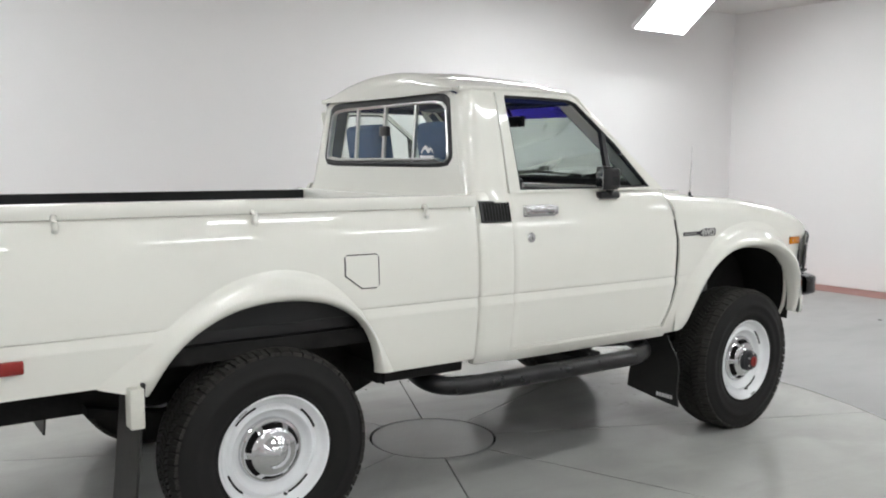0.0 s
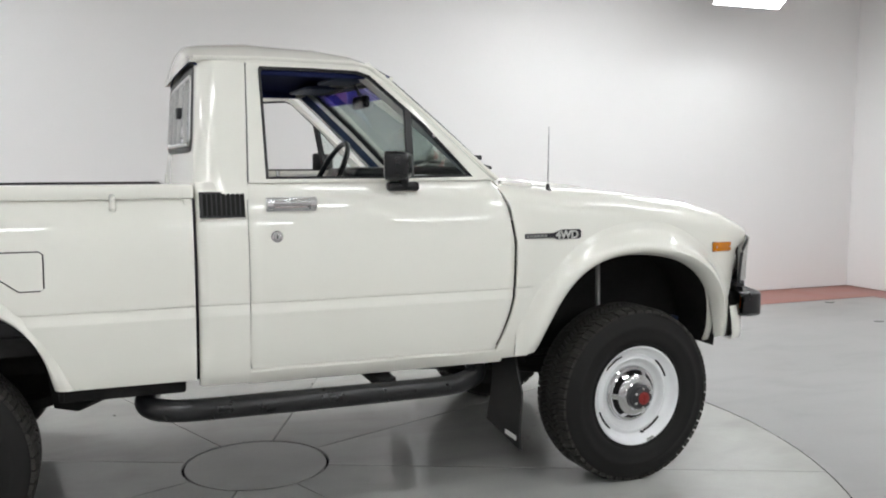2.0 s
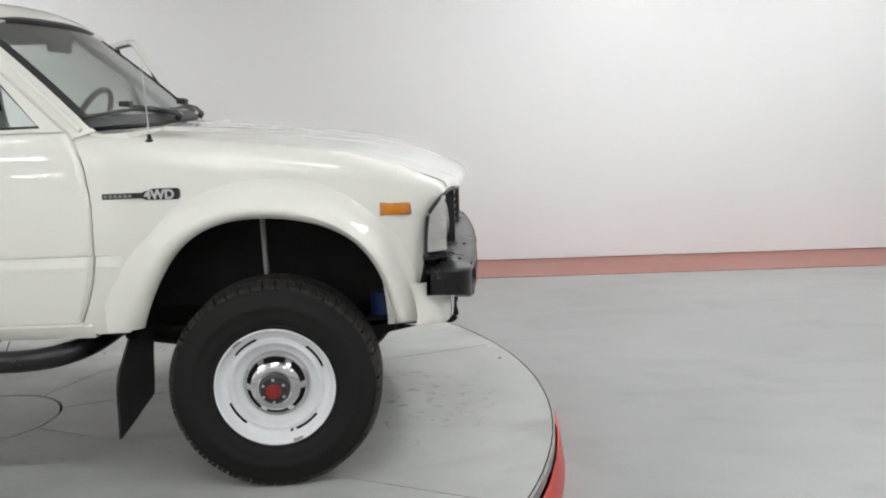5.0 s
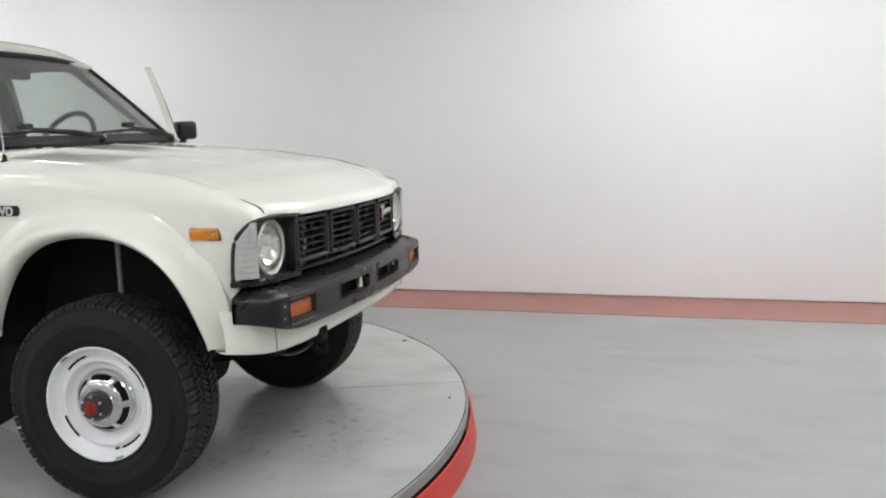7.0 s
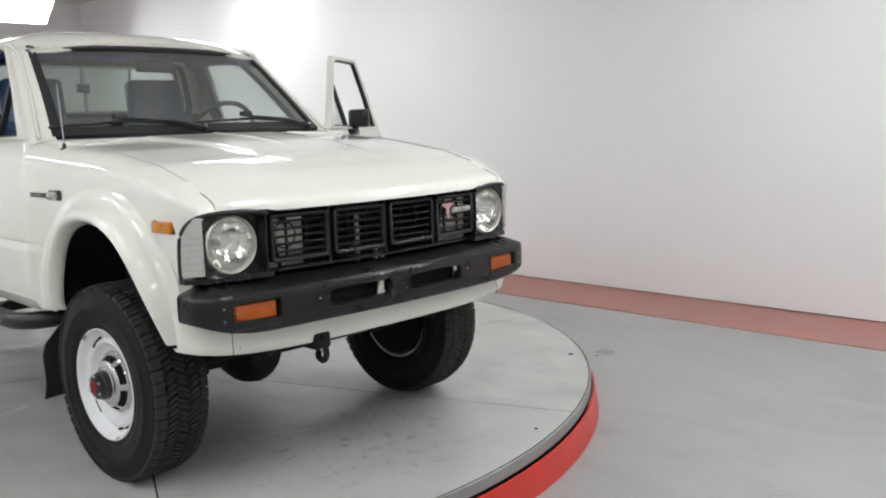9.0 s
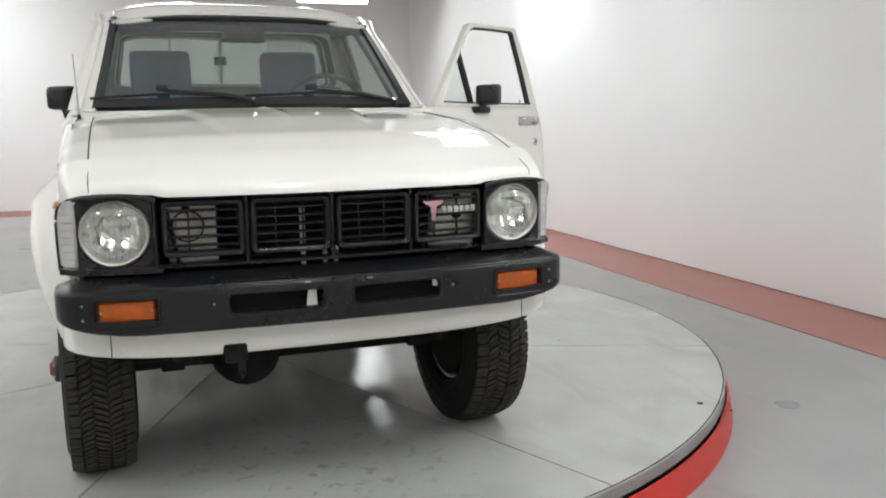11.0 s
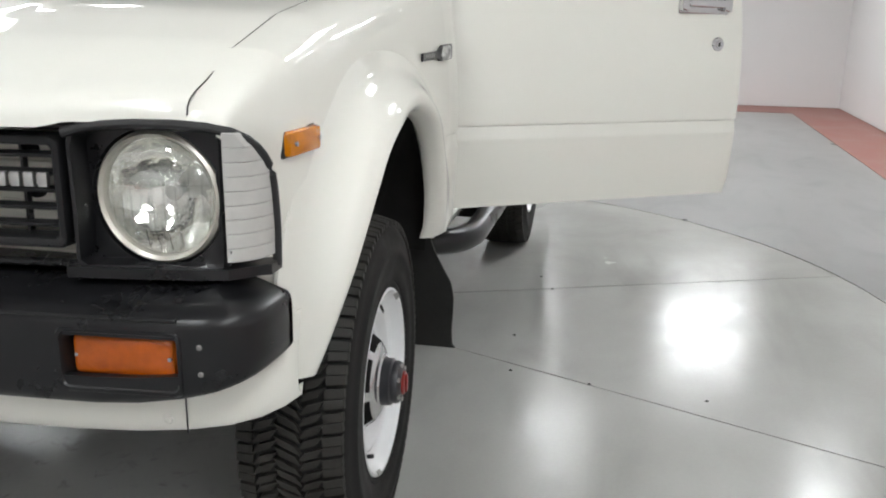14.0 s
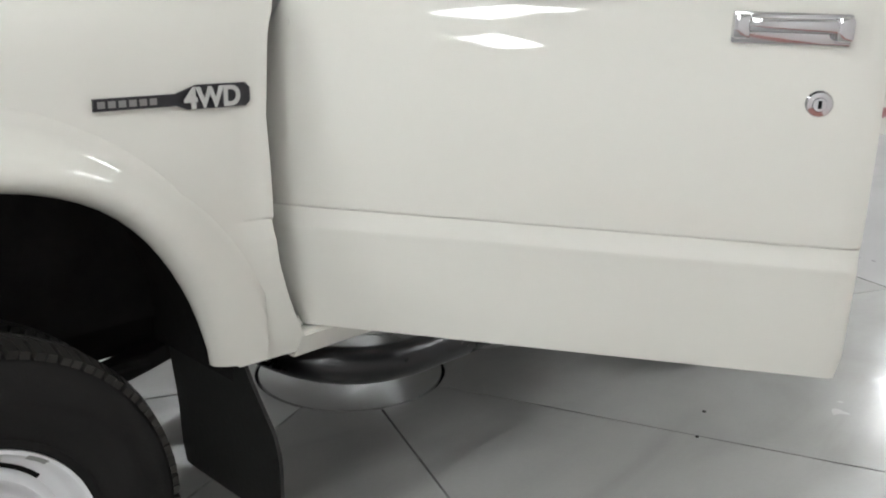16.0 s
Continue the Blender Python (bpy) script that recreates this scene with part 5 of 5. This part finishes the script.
ap = part("front_apron", apron(), PAINT, truck, "cream lower front panel", angle=40)
for s in (-1, 1):
    part("apron_seam", tube([(0.6175, s * 0.645, 0.536), (0.6175, s * 0.645, 0.585), (0.612, s * 0.645, 0.64)], 0.0013, 6), GAP, ap)
    part("apron_bolt", revolve([(0.0005, 0.003), (0.006, 0.002), (0.008, -0.002)], (0.6205, s * 0.615, 0.556), "x", 10), PAINT, ap)
part("apron_bolt", revolve([(0.0005, 0.003), (0.006, 0.002), (0.007, -0.004)], (0.6365, -0.009, 0.545), "x", 10), PAINT, ap)
part("bumper_filler", bow(boxb(0.52, 0.645, -0.72, 0.72, 0.66, 0.760, 0.01), 0.11), DARK, truck, "black filler behind the bumper")
hb = part("hook_bracket", boxb(0.56, 0.640, -0.336, -0.264, 0.49, 0.550, 0.010), DARK, truck, "black tow hook bracket")
part("bracket_bolt", revolve([(0.0005, 0.006), (0.009, 0.005), (0.011, 0.0)], (0.640, -0.30, 0.532), "x", 6), DARK, hb)
part("tow_hook", tube(bend([(0.60, -0.285, 0.51), (0.632, -0.285, 0.495), (0.638, -0.285, 0.455), (0.61, -0.285, 0.438), (0.585, -0.285, 0.455), (0.592, -0.285, 0.472)], 0.025, 4), 0.0115, 10), DARK, truck, "black steel tow hook")

# ---- small outside parts ----
def hug(bm, s):
    """Lay a part, built with its depth along y, against the side of the fender."""
    for v in bm.verts:
        x = v.co.x if v.co.x < 0.25 else 0.25 + (v.co.x - 0.25) * 0.345 / 0.315
        v.co.y = s * (side_y(x, 0.96) + v.co.y)
    return bm


for s in (-1, 1):
    mx0 = 0.389 if s < 0 else 0.378
    low = 0.0
    m = part("side_marker", hug(boxb(mx0, mx0 + 0.10, -0.012, 0.013, 0.938 - low, 0.977 - low, 0.006), s), AMBER, truck, "amber side marker lamp")
    part("marker_base", hug(boxb(mx0 - 0.002, mx0 + 0.103, -0.014, 0.002, 0.935 - low, 0.980 - low, 0.004), s), TRIM, m)
    for x in (mx0 + 0.012, mx0 + 0.088):
        part("lens_screw", revolve([(0.0005, 0.015), (0.004, 0.015), (0.004, 0.01)], (x, s * (side_y(0.25 + (x - 0.25) * 0.345 / 0.315, 0.96) + 0.001), 0.958 - low), "y", 8, s), CHROME, m)
    # badge
    t0, t1, b0, b1 = (-0.518, -0.392, -0.392, -0.267) if s < 0 else (-0.250, -0.376, -0.376, -0.502)
    yb = lambda x: side_y(x, 1.035) + 0.001
    tri = [(t0, 1.025), (t1, 1.025), (b1 + (b0 - b1) * 0.86, 1.018), (b1 + (b0 - b1) * 0.06, 1.018), (b1, 1.026), (b1, 1.047), (b1 + (b0 - b1) * 0.06, 1.055), (b1 + (b0 - b1) * 0.72, 1.055), (t1, 1.043), (t0, 1.043)]
    bm = bmesh.new()
    bm.faces.new([bm.verts.new((x, s * yb(x), z + (0.012 if s > 0 else 0.0))) for x, z in tri])
    up = 0.012 if s > 0 else 0.0
    bdg = part("fender_badge", thick(bm, (0, s * 0.005, 0)), BADGE, truck, "black and chrome badge reading 4WD", smooth=False)
    ymid = yb((b0 + b1) / 2)
    if s < 0:
        mtx = Matrix(((1, 0, 0, b0 + 0.010), (0, 0, -1, -(ymid + 0.0085)), (0, 1, 0, 1.0215), (0, 0, 0, 1)))
    else:
        mtx = Matrix(((-1, 0, 0, b0 - 0.010), (0, 0, 1, ymid + 0.0085), (0, 1, 0, 1.0215 + up), (0, 0, 0, 1)))
    text_part("badge_text", "4WD", 0.043, mtx, BADGELIGHT, bdg, 0.0012, "raised pale characters", 1.0, 0.0016)
    for k in range(6):
        xa = t0 + (t1 - t0) * (0.04 + 0.125 * k)
        xb = t0 + (t1 - t0) * (0.04 + 0.125 * k + 0.09)
        part("badge_bar", boxb(min(xa, xb), max(xa, xb), min(s * (yb(xa) + 0.0045), s * (yb(xa) + 0.0062)), max(s * (yb(xa) + 0.0045), s * (yb(xa) + 0.0062)), 1.029 + up, 1.039 + up), GREY, bdg, "plain dull bar", smooth=False)
    # vent behind the door
    vy = side_y(-1, 1.17)
    rows = [[(x, s * (side_y(-1, z) + 0.009), z) for z in (1.132, 1.15, 1.165, 1.18, 1.2, 1.217)] for x in (-1.716, -1.567)]
    vent = part("cab_vent", thick(grid(rows), (0, -s * 0.006, 0)), TRIM, truck, "black slatted air vent", smooth=False)
    for k in range(9):
        x = -1.704 + 0.0155 * k
        part("vent_slat", thick(grid([[(x + d, s * (side_y(-1, z) + e), z) for z in (1.138, 1.15, 1.165, 1.18, 1.2, 1.211)] for d, e in ((0.0, 0.009), (0.0095, 0.0125))]), (0.002, -s * 0.003, 0)), DARK, vent, smooth=False)

part("antenna_mast", tube([(-0.376, -0.725, 1.23), (-0.378, -0.732, 1.455)], [0.0032, 0.0016], 8), CHROME, part("antenna_base", revolve([(0.0005, 0.03), (0.006, 0.028), (0.008, 0.012), (0.016, 0.006), (0.018, 0.0), (0.018, -0.015)], (-0.376, -0.725, 1.202), "z", 16), BLACK, truck, "antenna with a black foot"))


def wiper(y_piv, y_tip, y_free):
    """An arm at its pivot and a blade along the foot of the glass."""
    px = lambda y, v, off: Vector(ws(y / 0.67, v)) + Vector((0.67, 0, 0.74)) * off
    root = part("wiper", tube([px(y_piv, 0.02, 0.004), px(y_piv, 0.02, 0.03)], [0.014, 0.011], 12), TRIM, truck, "black wiper arm and blade")
    part("wiper_arm", tube([px(y_piv, 0.02, 0.028), px(y_piv + (y_tip - y_piv) * 0.35, 0.075, 0.034), px(y_tip, 0.135, 0.026)], [0.009, 0.007, 0.005], 8), TRIM, root)
    part("wiper_blade", tube([px(y_free, 0.085, 0.016), px((y_free + y_piv) / 2, 0.115, 0.018), px(y_piv + (y_free - y_piv) * 0.08, 0.075, 0.016)], 0.0065, 6), TRIM, root)
    part("blade_joint", boxb(-0.02, 0.02, -0.024, 0.024, -0.008, 0.012, 0.004), TRIM, root).matrix_basis = Matrix.Translation(px(y_tip, 0.14, 0.03))
    part("pivot_nut", revolve([(0.0005, 0.012), (0.008, 0.01), (0.010, 0.0)], px(y_piv, 0.02, 0.03), "z", 10), CHROME, root)
    return root


wiper(-0.03, -0.40, -0.66)
wiper(0.565, 0.185, -0.06)

for s in (-1, 1):
    bar = part("side_step", tube(bend([(-1.84, s * 0.42, 0.51), (-1.94, s * 0.825, 0.488), (-1.3, s * 0.825, 0.484), (-0.68, s * 0.825, 0.486), (-0.60, s * 0.40, 0.53)], 0.24, 8), 0.038, 16), BLACK, truck, "black tubular side step")
    part("step_bracket", boxb(-1.10, -1.03, min(s * 0.40, s * 0.80), max(s * 0.40, s * 0.80), 0.49, 0.53, 0.006), DARK, bar)
    fl = thick(grid([[(-0.497 - 0.03 * f - 0.012 * math.sin(3 * f) * (y - 0.6) / 0.2, s * (0.50 + (y - 0.50) * ((0.68 if s < 0 else 0.86) + (0.32 if s < 0 else 0.14) * min(f / 0.4, 1)) + (0.022 * f if y > 0.75 else 0) + 0.006 * math.sin(9 * f + 20 * y)), 0.565 + (0.20 - 0.565) * f + (0.035 * (0.82 - y) / 0.30 if s < 0 else 0.036) * (f > 0.9)) for y in (0.50, 0.60, 0.68, 0.75, 0.81)] for f in np.linspace(0, 1, 9)]), (-0.008, 0, 0))
    flap = part("mud_flap", fl, FLAPM, truck, "black rubber mud flap, slightly curled", angle=50)
    for k in range(6):
        ya = 0.70 + 0.017 * k
        part("flap_bar", boxb(-0.541, -0.537, min(s * ya, s * (ya + 0.012)), max(s * ya, s * (ya + 0.012)), 0.232, 0.25), STICKER, flap, "plain white bar", smooth=False)
    fl = thick(grid([[(-3.05 - 0.05 * f, s * y, 0.68 + (0.13 - 0.68) * f) for y in (0.60, 0.70, 0.80, 0.855)] for f in (0, 0.3, 0.6, 1.0)]), (-0.008, 0, 0))
    rf = part("mud_flap", fl, FLAPM, truck, "black rubber mud flap", angle=50)
    part("flap_bracket", boxb(-3.10, -3.055, min(s * 0.80, s * 0.862), max(s * 0.80, s * 0.862), 0.54, 0.67, 0.006), INNER, rf, "cream flap bracket")

# ---- chassis ----
for s in (-1, 1):
    part("frame_rail", boxb(-3.6, 0.52, min(s * 0.36, s * 0.42), max(s * 0.36, s * 0.42), 0.49, 0.60, 0.006), DARK, truck)
    for ax in (0.0, -WB):
        part("leaf_spring", thick(grid([[(ax + u * 0.55, s * y, 0.455 + 0.075 * u * u) for y in (0.43, 0.49)] for u in np.linspace(-1, 1, 13)]), (0, 0, -0.035)), DARK, truck)
        part("spring_clamp", boxb(ax - 0.06, ax + 0.06, min(s * 0.42, s * 0.50), max(s * 0.42, s * 0.50), 0.32, 0.47, 0.006), DARK, truck)
    part("shock_absorber", tube([(-0.05, s * 0.57, 0.92), (-0.045, s * 0.575, 0.66), (-0.043, s * 0.576, 0.655), (-0.04, s * 0.58, 0.40)], [0.010, 0.010, 0.025, 0.025], 12), GREY if s < 0 else DARK, truck, "front shock absorber")
    part("shock_absorber", tube([(-WB - 0.16, s * 0.52, 0.78), (-WB - 0.05, s * 0.56, 0.36)], 0.025, 12), DARK, truck)
    # wheel wells
    for (xc, r, y_in, lab) in ((-0.03, 0.455, 0.47, "black front wheel well"), (-WB, 0.45, 0.50, "black rear wheel well")):
        rows = []
        for k in range(25):
            a = math.pi * (-0.04 + 1.08 * k / 24)
            ca, sa = math.cos(a), math.sin(a)
            zz = 0.58 + (0.41 if xc > -1 else 0.34) * sa
            rows.append([(xc + r * ca, s * y, zz) for y in (y_in, 0.62, 0.755 if xc > -1 else 0.80)])
        well = part("wheel_well", thick(grid(rows), (0, 0, 0.006)), DARK, truck, lab, angle=60)
        wall_pts = [(xc + r * math.cos(math.pi * k / 16), s * y_in, 0.58 + (0.41 if xc > -1 else 0.34) * math.sin(math.pi * k / 16)) for k in range(17)]
        part("well_wall", prism(wall_pts, (0, s * 0.01, 0)), DARK, well, smooth=False)
    part("lower_arm", tube([(-0.42, s * 0.44, 0.45), (0.48, s * 0.40, 0.47)], 0.018, 8), DARK, truck)
part("front_axle", tube([(0, -0.62, HZ), (0, 0.62, HZ)], 0.042, 14), DARK, truck)
part("front_differential", revolve([(0.0005, 0.14), (0.07, 0.125), (0.12, 0.06), (0.13, 0.0), (0.12, -0.06), (0.07, -0.11), (0.0005, -0.12)], (0.0, -0.20, HZ), "x", 20), DARK, truck)
part("rear_axle", tube([(-WB, -0.62, HZ), (-WB, 0.62, HZ)], 0.045, 14), DARK, truck)
part("rear_differential", revolve([(0.0005, 0.14), (0.07, 0.125), (0.12, 0.06), (0.13, 0.0), (0.12, -0.06), (0.07, -0.11), (0.0005, -0.12)], (-WB, 0.0, HZ), "x", 20), DARK, truck)
part("drive_shaft", tube([(-WB + 0.1, 0.0, HZ), (-1.5, -0.05, 0.50)], 0.035, 12), DARK, truck)
part("drive_shaft", tube([(0.0, -0.20, HZ), (-1.2, -0.16, 0.46)], 0.03, 12), DARK, truck)
part("gearbox", boxb(-1.6, -0.5, -0.20, 0.16, 0.44, 0.66, 0.05), DARK, truck)
part("engine_sump", boxb(-0.4, 0.25, -0.12, 0.2, 0.50, 0.80, 0.04), DARK, truck)
part("steering_rod", tube([(0.14, -0.58, 0.40), (0.14, 0.55, 0.40)], 0.016, 10), DARK, truck)
part("steering_damper", tube([(0.17, 0.05, 0.42), (0.17, 0.42, 0.42)], 0.026, 12), DARK, truck)
part("anti_roll_bar", tube(bend([(-0.45, -0.5, 0.50), (0.42, -0.5, 0.52), (0.47, -0.4, 0.53), (0.47, 0.4, 0.53), (0.42, 0.5, 0.52), (-0.45, 0.5, 0.50)], 0.05, 4), 0.013, 8), DARK, truck)
part("spring_shackle", tube([(0.50, -0.46, 0.55), (0.56, -0.46, 0.50)], 0.022, 8), DARK, truck)
part("blue_shock", tube([(0.36, -0.52, 0.54), (0.36, -0.52, 0.62)], 0.04, 14), BLUESPRING, truck, "blue-painted bump stop")
part("front_crossmember", boxb(0.42, 0.50, -0.50, 0.50, 0.50, 0.58, 0.01), DARK, truck)
part("exhaust_pipe", tube(bend([(-0.5, 0.25, 0.46), (-1.2, 0.28, 0.46), (-2.2, 0.28, 0.50), (-2.5, 0.3, 0.62), (-3.3, 0.3, 0.55)], 0.1, 4), 0.026, 10), DARK, truck)
part("spare_tyre", revolve([(0.2, -0.08), (0.33, -0.08), (0.355, -0.05), (0.355, 0.05), (0.33, 0.08), (0.2, 0.08)], (-3.27, 0.0, 0.56), "z", 40, closed=True), RUBBER, truck, "spare tyre slung under the bed")
part("fuel_tank", boxb(-2.1, -1.5, -0.35, 0.34, 0.52, 0.74, 0.03), DARK, truck)
for s in (-1, 1):
    part("bed_crossmember", boxb(-2.17, -1.77, min(s * 0.42, s * 0.77), max(s * 0.42, s * 0.77), 0.535, 0.60, 0.01), DARK, truck)
    part("spring_hanger", prism([(-2.22, s * 0.50, 0.60), (-1.95, s * 0.50, 0.60), (-2.02, s * 0.50, 0.47), (-2.12, s * 0.50, 0.43), (-2.2, s * 0.50, 0.45)], (0, -s * 0.06, 0), 0.006), DARK, truck)
part("bed_underframe", boxb(BED_R, BED_F, -0.76, 0.76, 0.70, 0.758), DARK, truck, smooth=False)
part("cab_floor", boxb(-1.70, -0.52, -0.76, 0.76, 0.575, 0.60), DARK, truck, smooth=False)
part("bulkhead", boxb(-0.56, -0.545, -0.70, 0.70, 0.60, 1.215), DARK, truck, smooth=False)
part("engine_top", boxb(-0.5, 0.36, -0.44, 0.44, 0.9, 1.0), DARK, truck, smooth=False)
part("skid_brace", tube([(-0.62, -0.44, 0.47), (-0.25, -0.46, 0.42), (-0.24, -0.6, 0.40)], 0.022, 8), DARK, truck)

# ---- cab inside ----
part("headliner", thick(grid([[(x, v * 0.60, 1.650 + 0.045 * (1 - abs(v) ** 4) - (0.02 if x > -1.08 else 0)) for v in np.linspace(-1, 1, 17)] for x in (-1.70, -1.5, -1.2, -1.05, -0.99)]), (0, 0, 0.006)), BLUELINER, truck, "dark blue cloth headliner")
part("rear_trim", boxb(-1.690, -1.680, -0.64, 0.64, 0.62, 1.365), BLUEPLASTIC, truck, "dark blue rear cab panel", smooth=False)
for s in (-1, 1):
    part("roof_rail_trim", boxb(-1.68, -1.08, min(s * 0.585, s * 0.625), max(s * 0.585, s * 0.625), 1.622, 1.655, 0.01), BLUELINER, truck)
    part("pillar_trim", thick(grid([[(x, s * (upper_y(z) - 0.02), z) for z in (1.2, 1.4, 1.66)] for x in (-1.660, -1.56)]), (0, -s * 0.012, 0)), BLUEPLASTIC, truck)
    seat = part("seat", boxb(-1.45, -0.95, s * 0.33 - 0.29, s * 0.33 + 0.21, 0.70, 0.88, 0.05, seg=3), BLUE, truck, "blue cloth bucket seat")
    br = part("backrest", boxb(-0.08, 0.06, -0.235, 0.235, 0.0, 0.46, 0.045, seg=3), BLUE, seat)
    br.matrix_basis = pose(-1.485, s * 0.33 - 0.042, 0.84, 0, -9, 0)
    hr = part("headrest", boxb(-0.06, 0.05, -0.148, 0.148, 0.40, 0.715, 0.03, seg=3), BLUE, seat)
    hr.matrix_basis = pose(-1.495, s * 0.33 - 0.042, 0.84, 0, -9, 0)
    part("sun_visor", boxb(-1.16, -1.02, s * 0.30 - 0.19, s * 0.30 + 0.19, 1.632, 1.646, 0.006), BLUEPLASTIC, truck, "dark sun visor")
dash = part("dashboard", boxb(-0.90, -0.60, -0.70, 0.70, 1.02, 1.225, 0.03, seg=3), BLUEPLASTIC, truck, "dark blue dashboard")
part("instrument_hood", boxb(-0.92, -0.70, 0.16, 0.58, 1.19, 1.285, 0.03, seg=3), BLACK, dash, "black instrument binnacle")
sw = part("steering_wheel", revolve([(0.185 + 0.013 * math.cos(a), 0.013 * math.sin(a)) for a in np.linspace(0, 2 * math.pi, 11)[:-1]], (0, 0, 0), "z", 40, closed=True), BLACK, truck, "black two-spoke steering wheel")
part("spoke", boxb(-0.03, 0.0, -0.18, 0.18, -0.03, -0.012, 0.006), BLACK, sw)
part("horn_pad", boxb(-0.06, 0.06, -0.09, 0.09, -0.035, -0.005, 0.012), BLACK, sw)
part("column", tube([(0, 0, -0.02), (0, 0, -0.28)], 0.03, 12), BLACK, sw)
sw.matrix_basis = pose(-1.0, 0.345, 1.235, 0, -62, 0)
mir = part("interior_mirror", boxb(-0.952, -0.925, -0.10, 0.10, 1.545, 1.600, 0.012), BLACK, truck, "black rear-view mirror")
part("mirror_stalk", tube([(-0.935, 0, 1.59), (-0.975, 0, 1.66)], 0.007, 8), BLACK, mir)
part("window_sticker", boxb(-1.7345, -1.7335, -0.475, -0.355, 1.385, 1.397), STICKER, rw, "white bar sticker", smooth=False)
pts = [(-0.475, 1.405), (-0.462, 1.424), (-0.448, 1.434), (-0.436, 1.424), (-0.425, 1.432), (-0.405, 1.442), (-0.382, 1.430), (-0.360, 1.406), (-0.372, 1.409), (-0.388, 1.420), (-0.405, 1.424), (-0.42, 1.409), (-0.436, 1.408), (-0.45, 1.42)]
part("window_sticker", prism([(-1.7345, y, z) for y, z in pts], (0.001, 0, 0)), STICKER, rw, "white mountain-shaped sticker", smooth=False)


# the cab's upper part sits slightly towards the right over the frame
for ob in [truck] + list(truck.children_recursive):
    if ob.type != "MESH" or ob == left_door or ob.parent == left_door or (ob.parent and ob.parent.parent == left_door) or ob.matrix_basis != Matrix():
        continue
    for v in ob.data.vertices:
        if v.co.z > 1.2 and v.co.x < -0.4:
            across = min(max((v.co.y + 0.64) / 0.35, 0), 1)
            high = min(max((v.co.z - 1.2) / 0.06, 0), 1)
            rear = min(max((-0.9 - v.co.x) / 0.6, 0), 1)
            v.co.y -= (0.028 + 0.016 * rear) * across * high
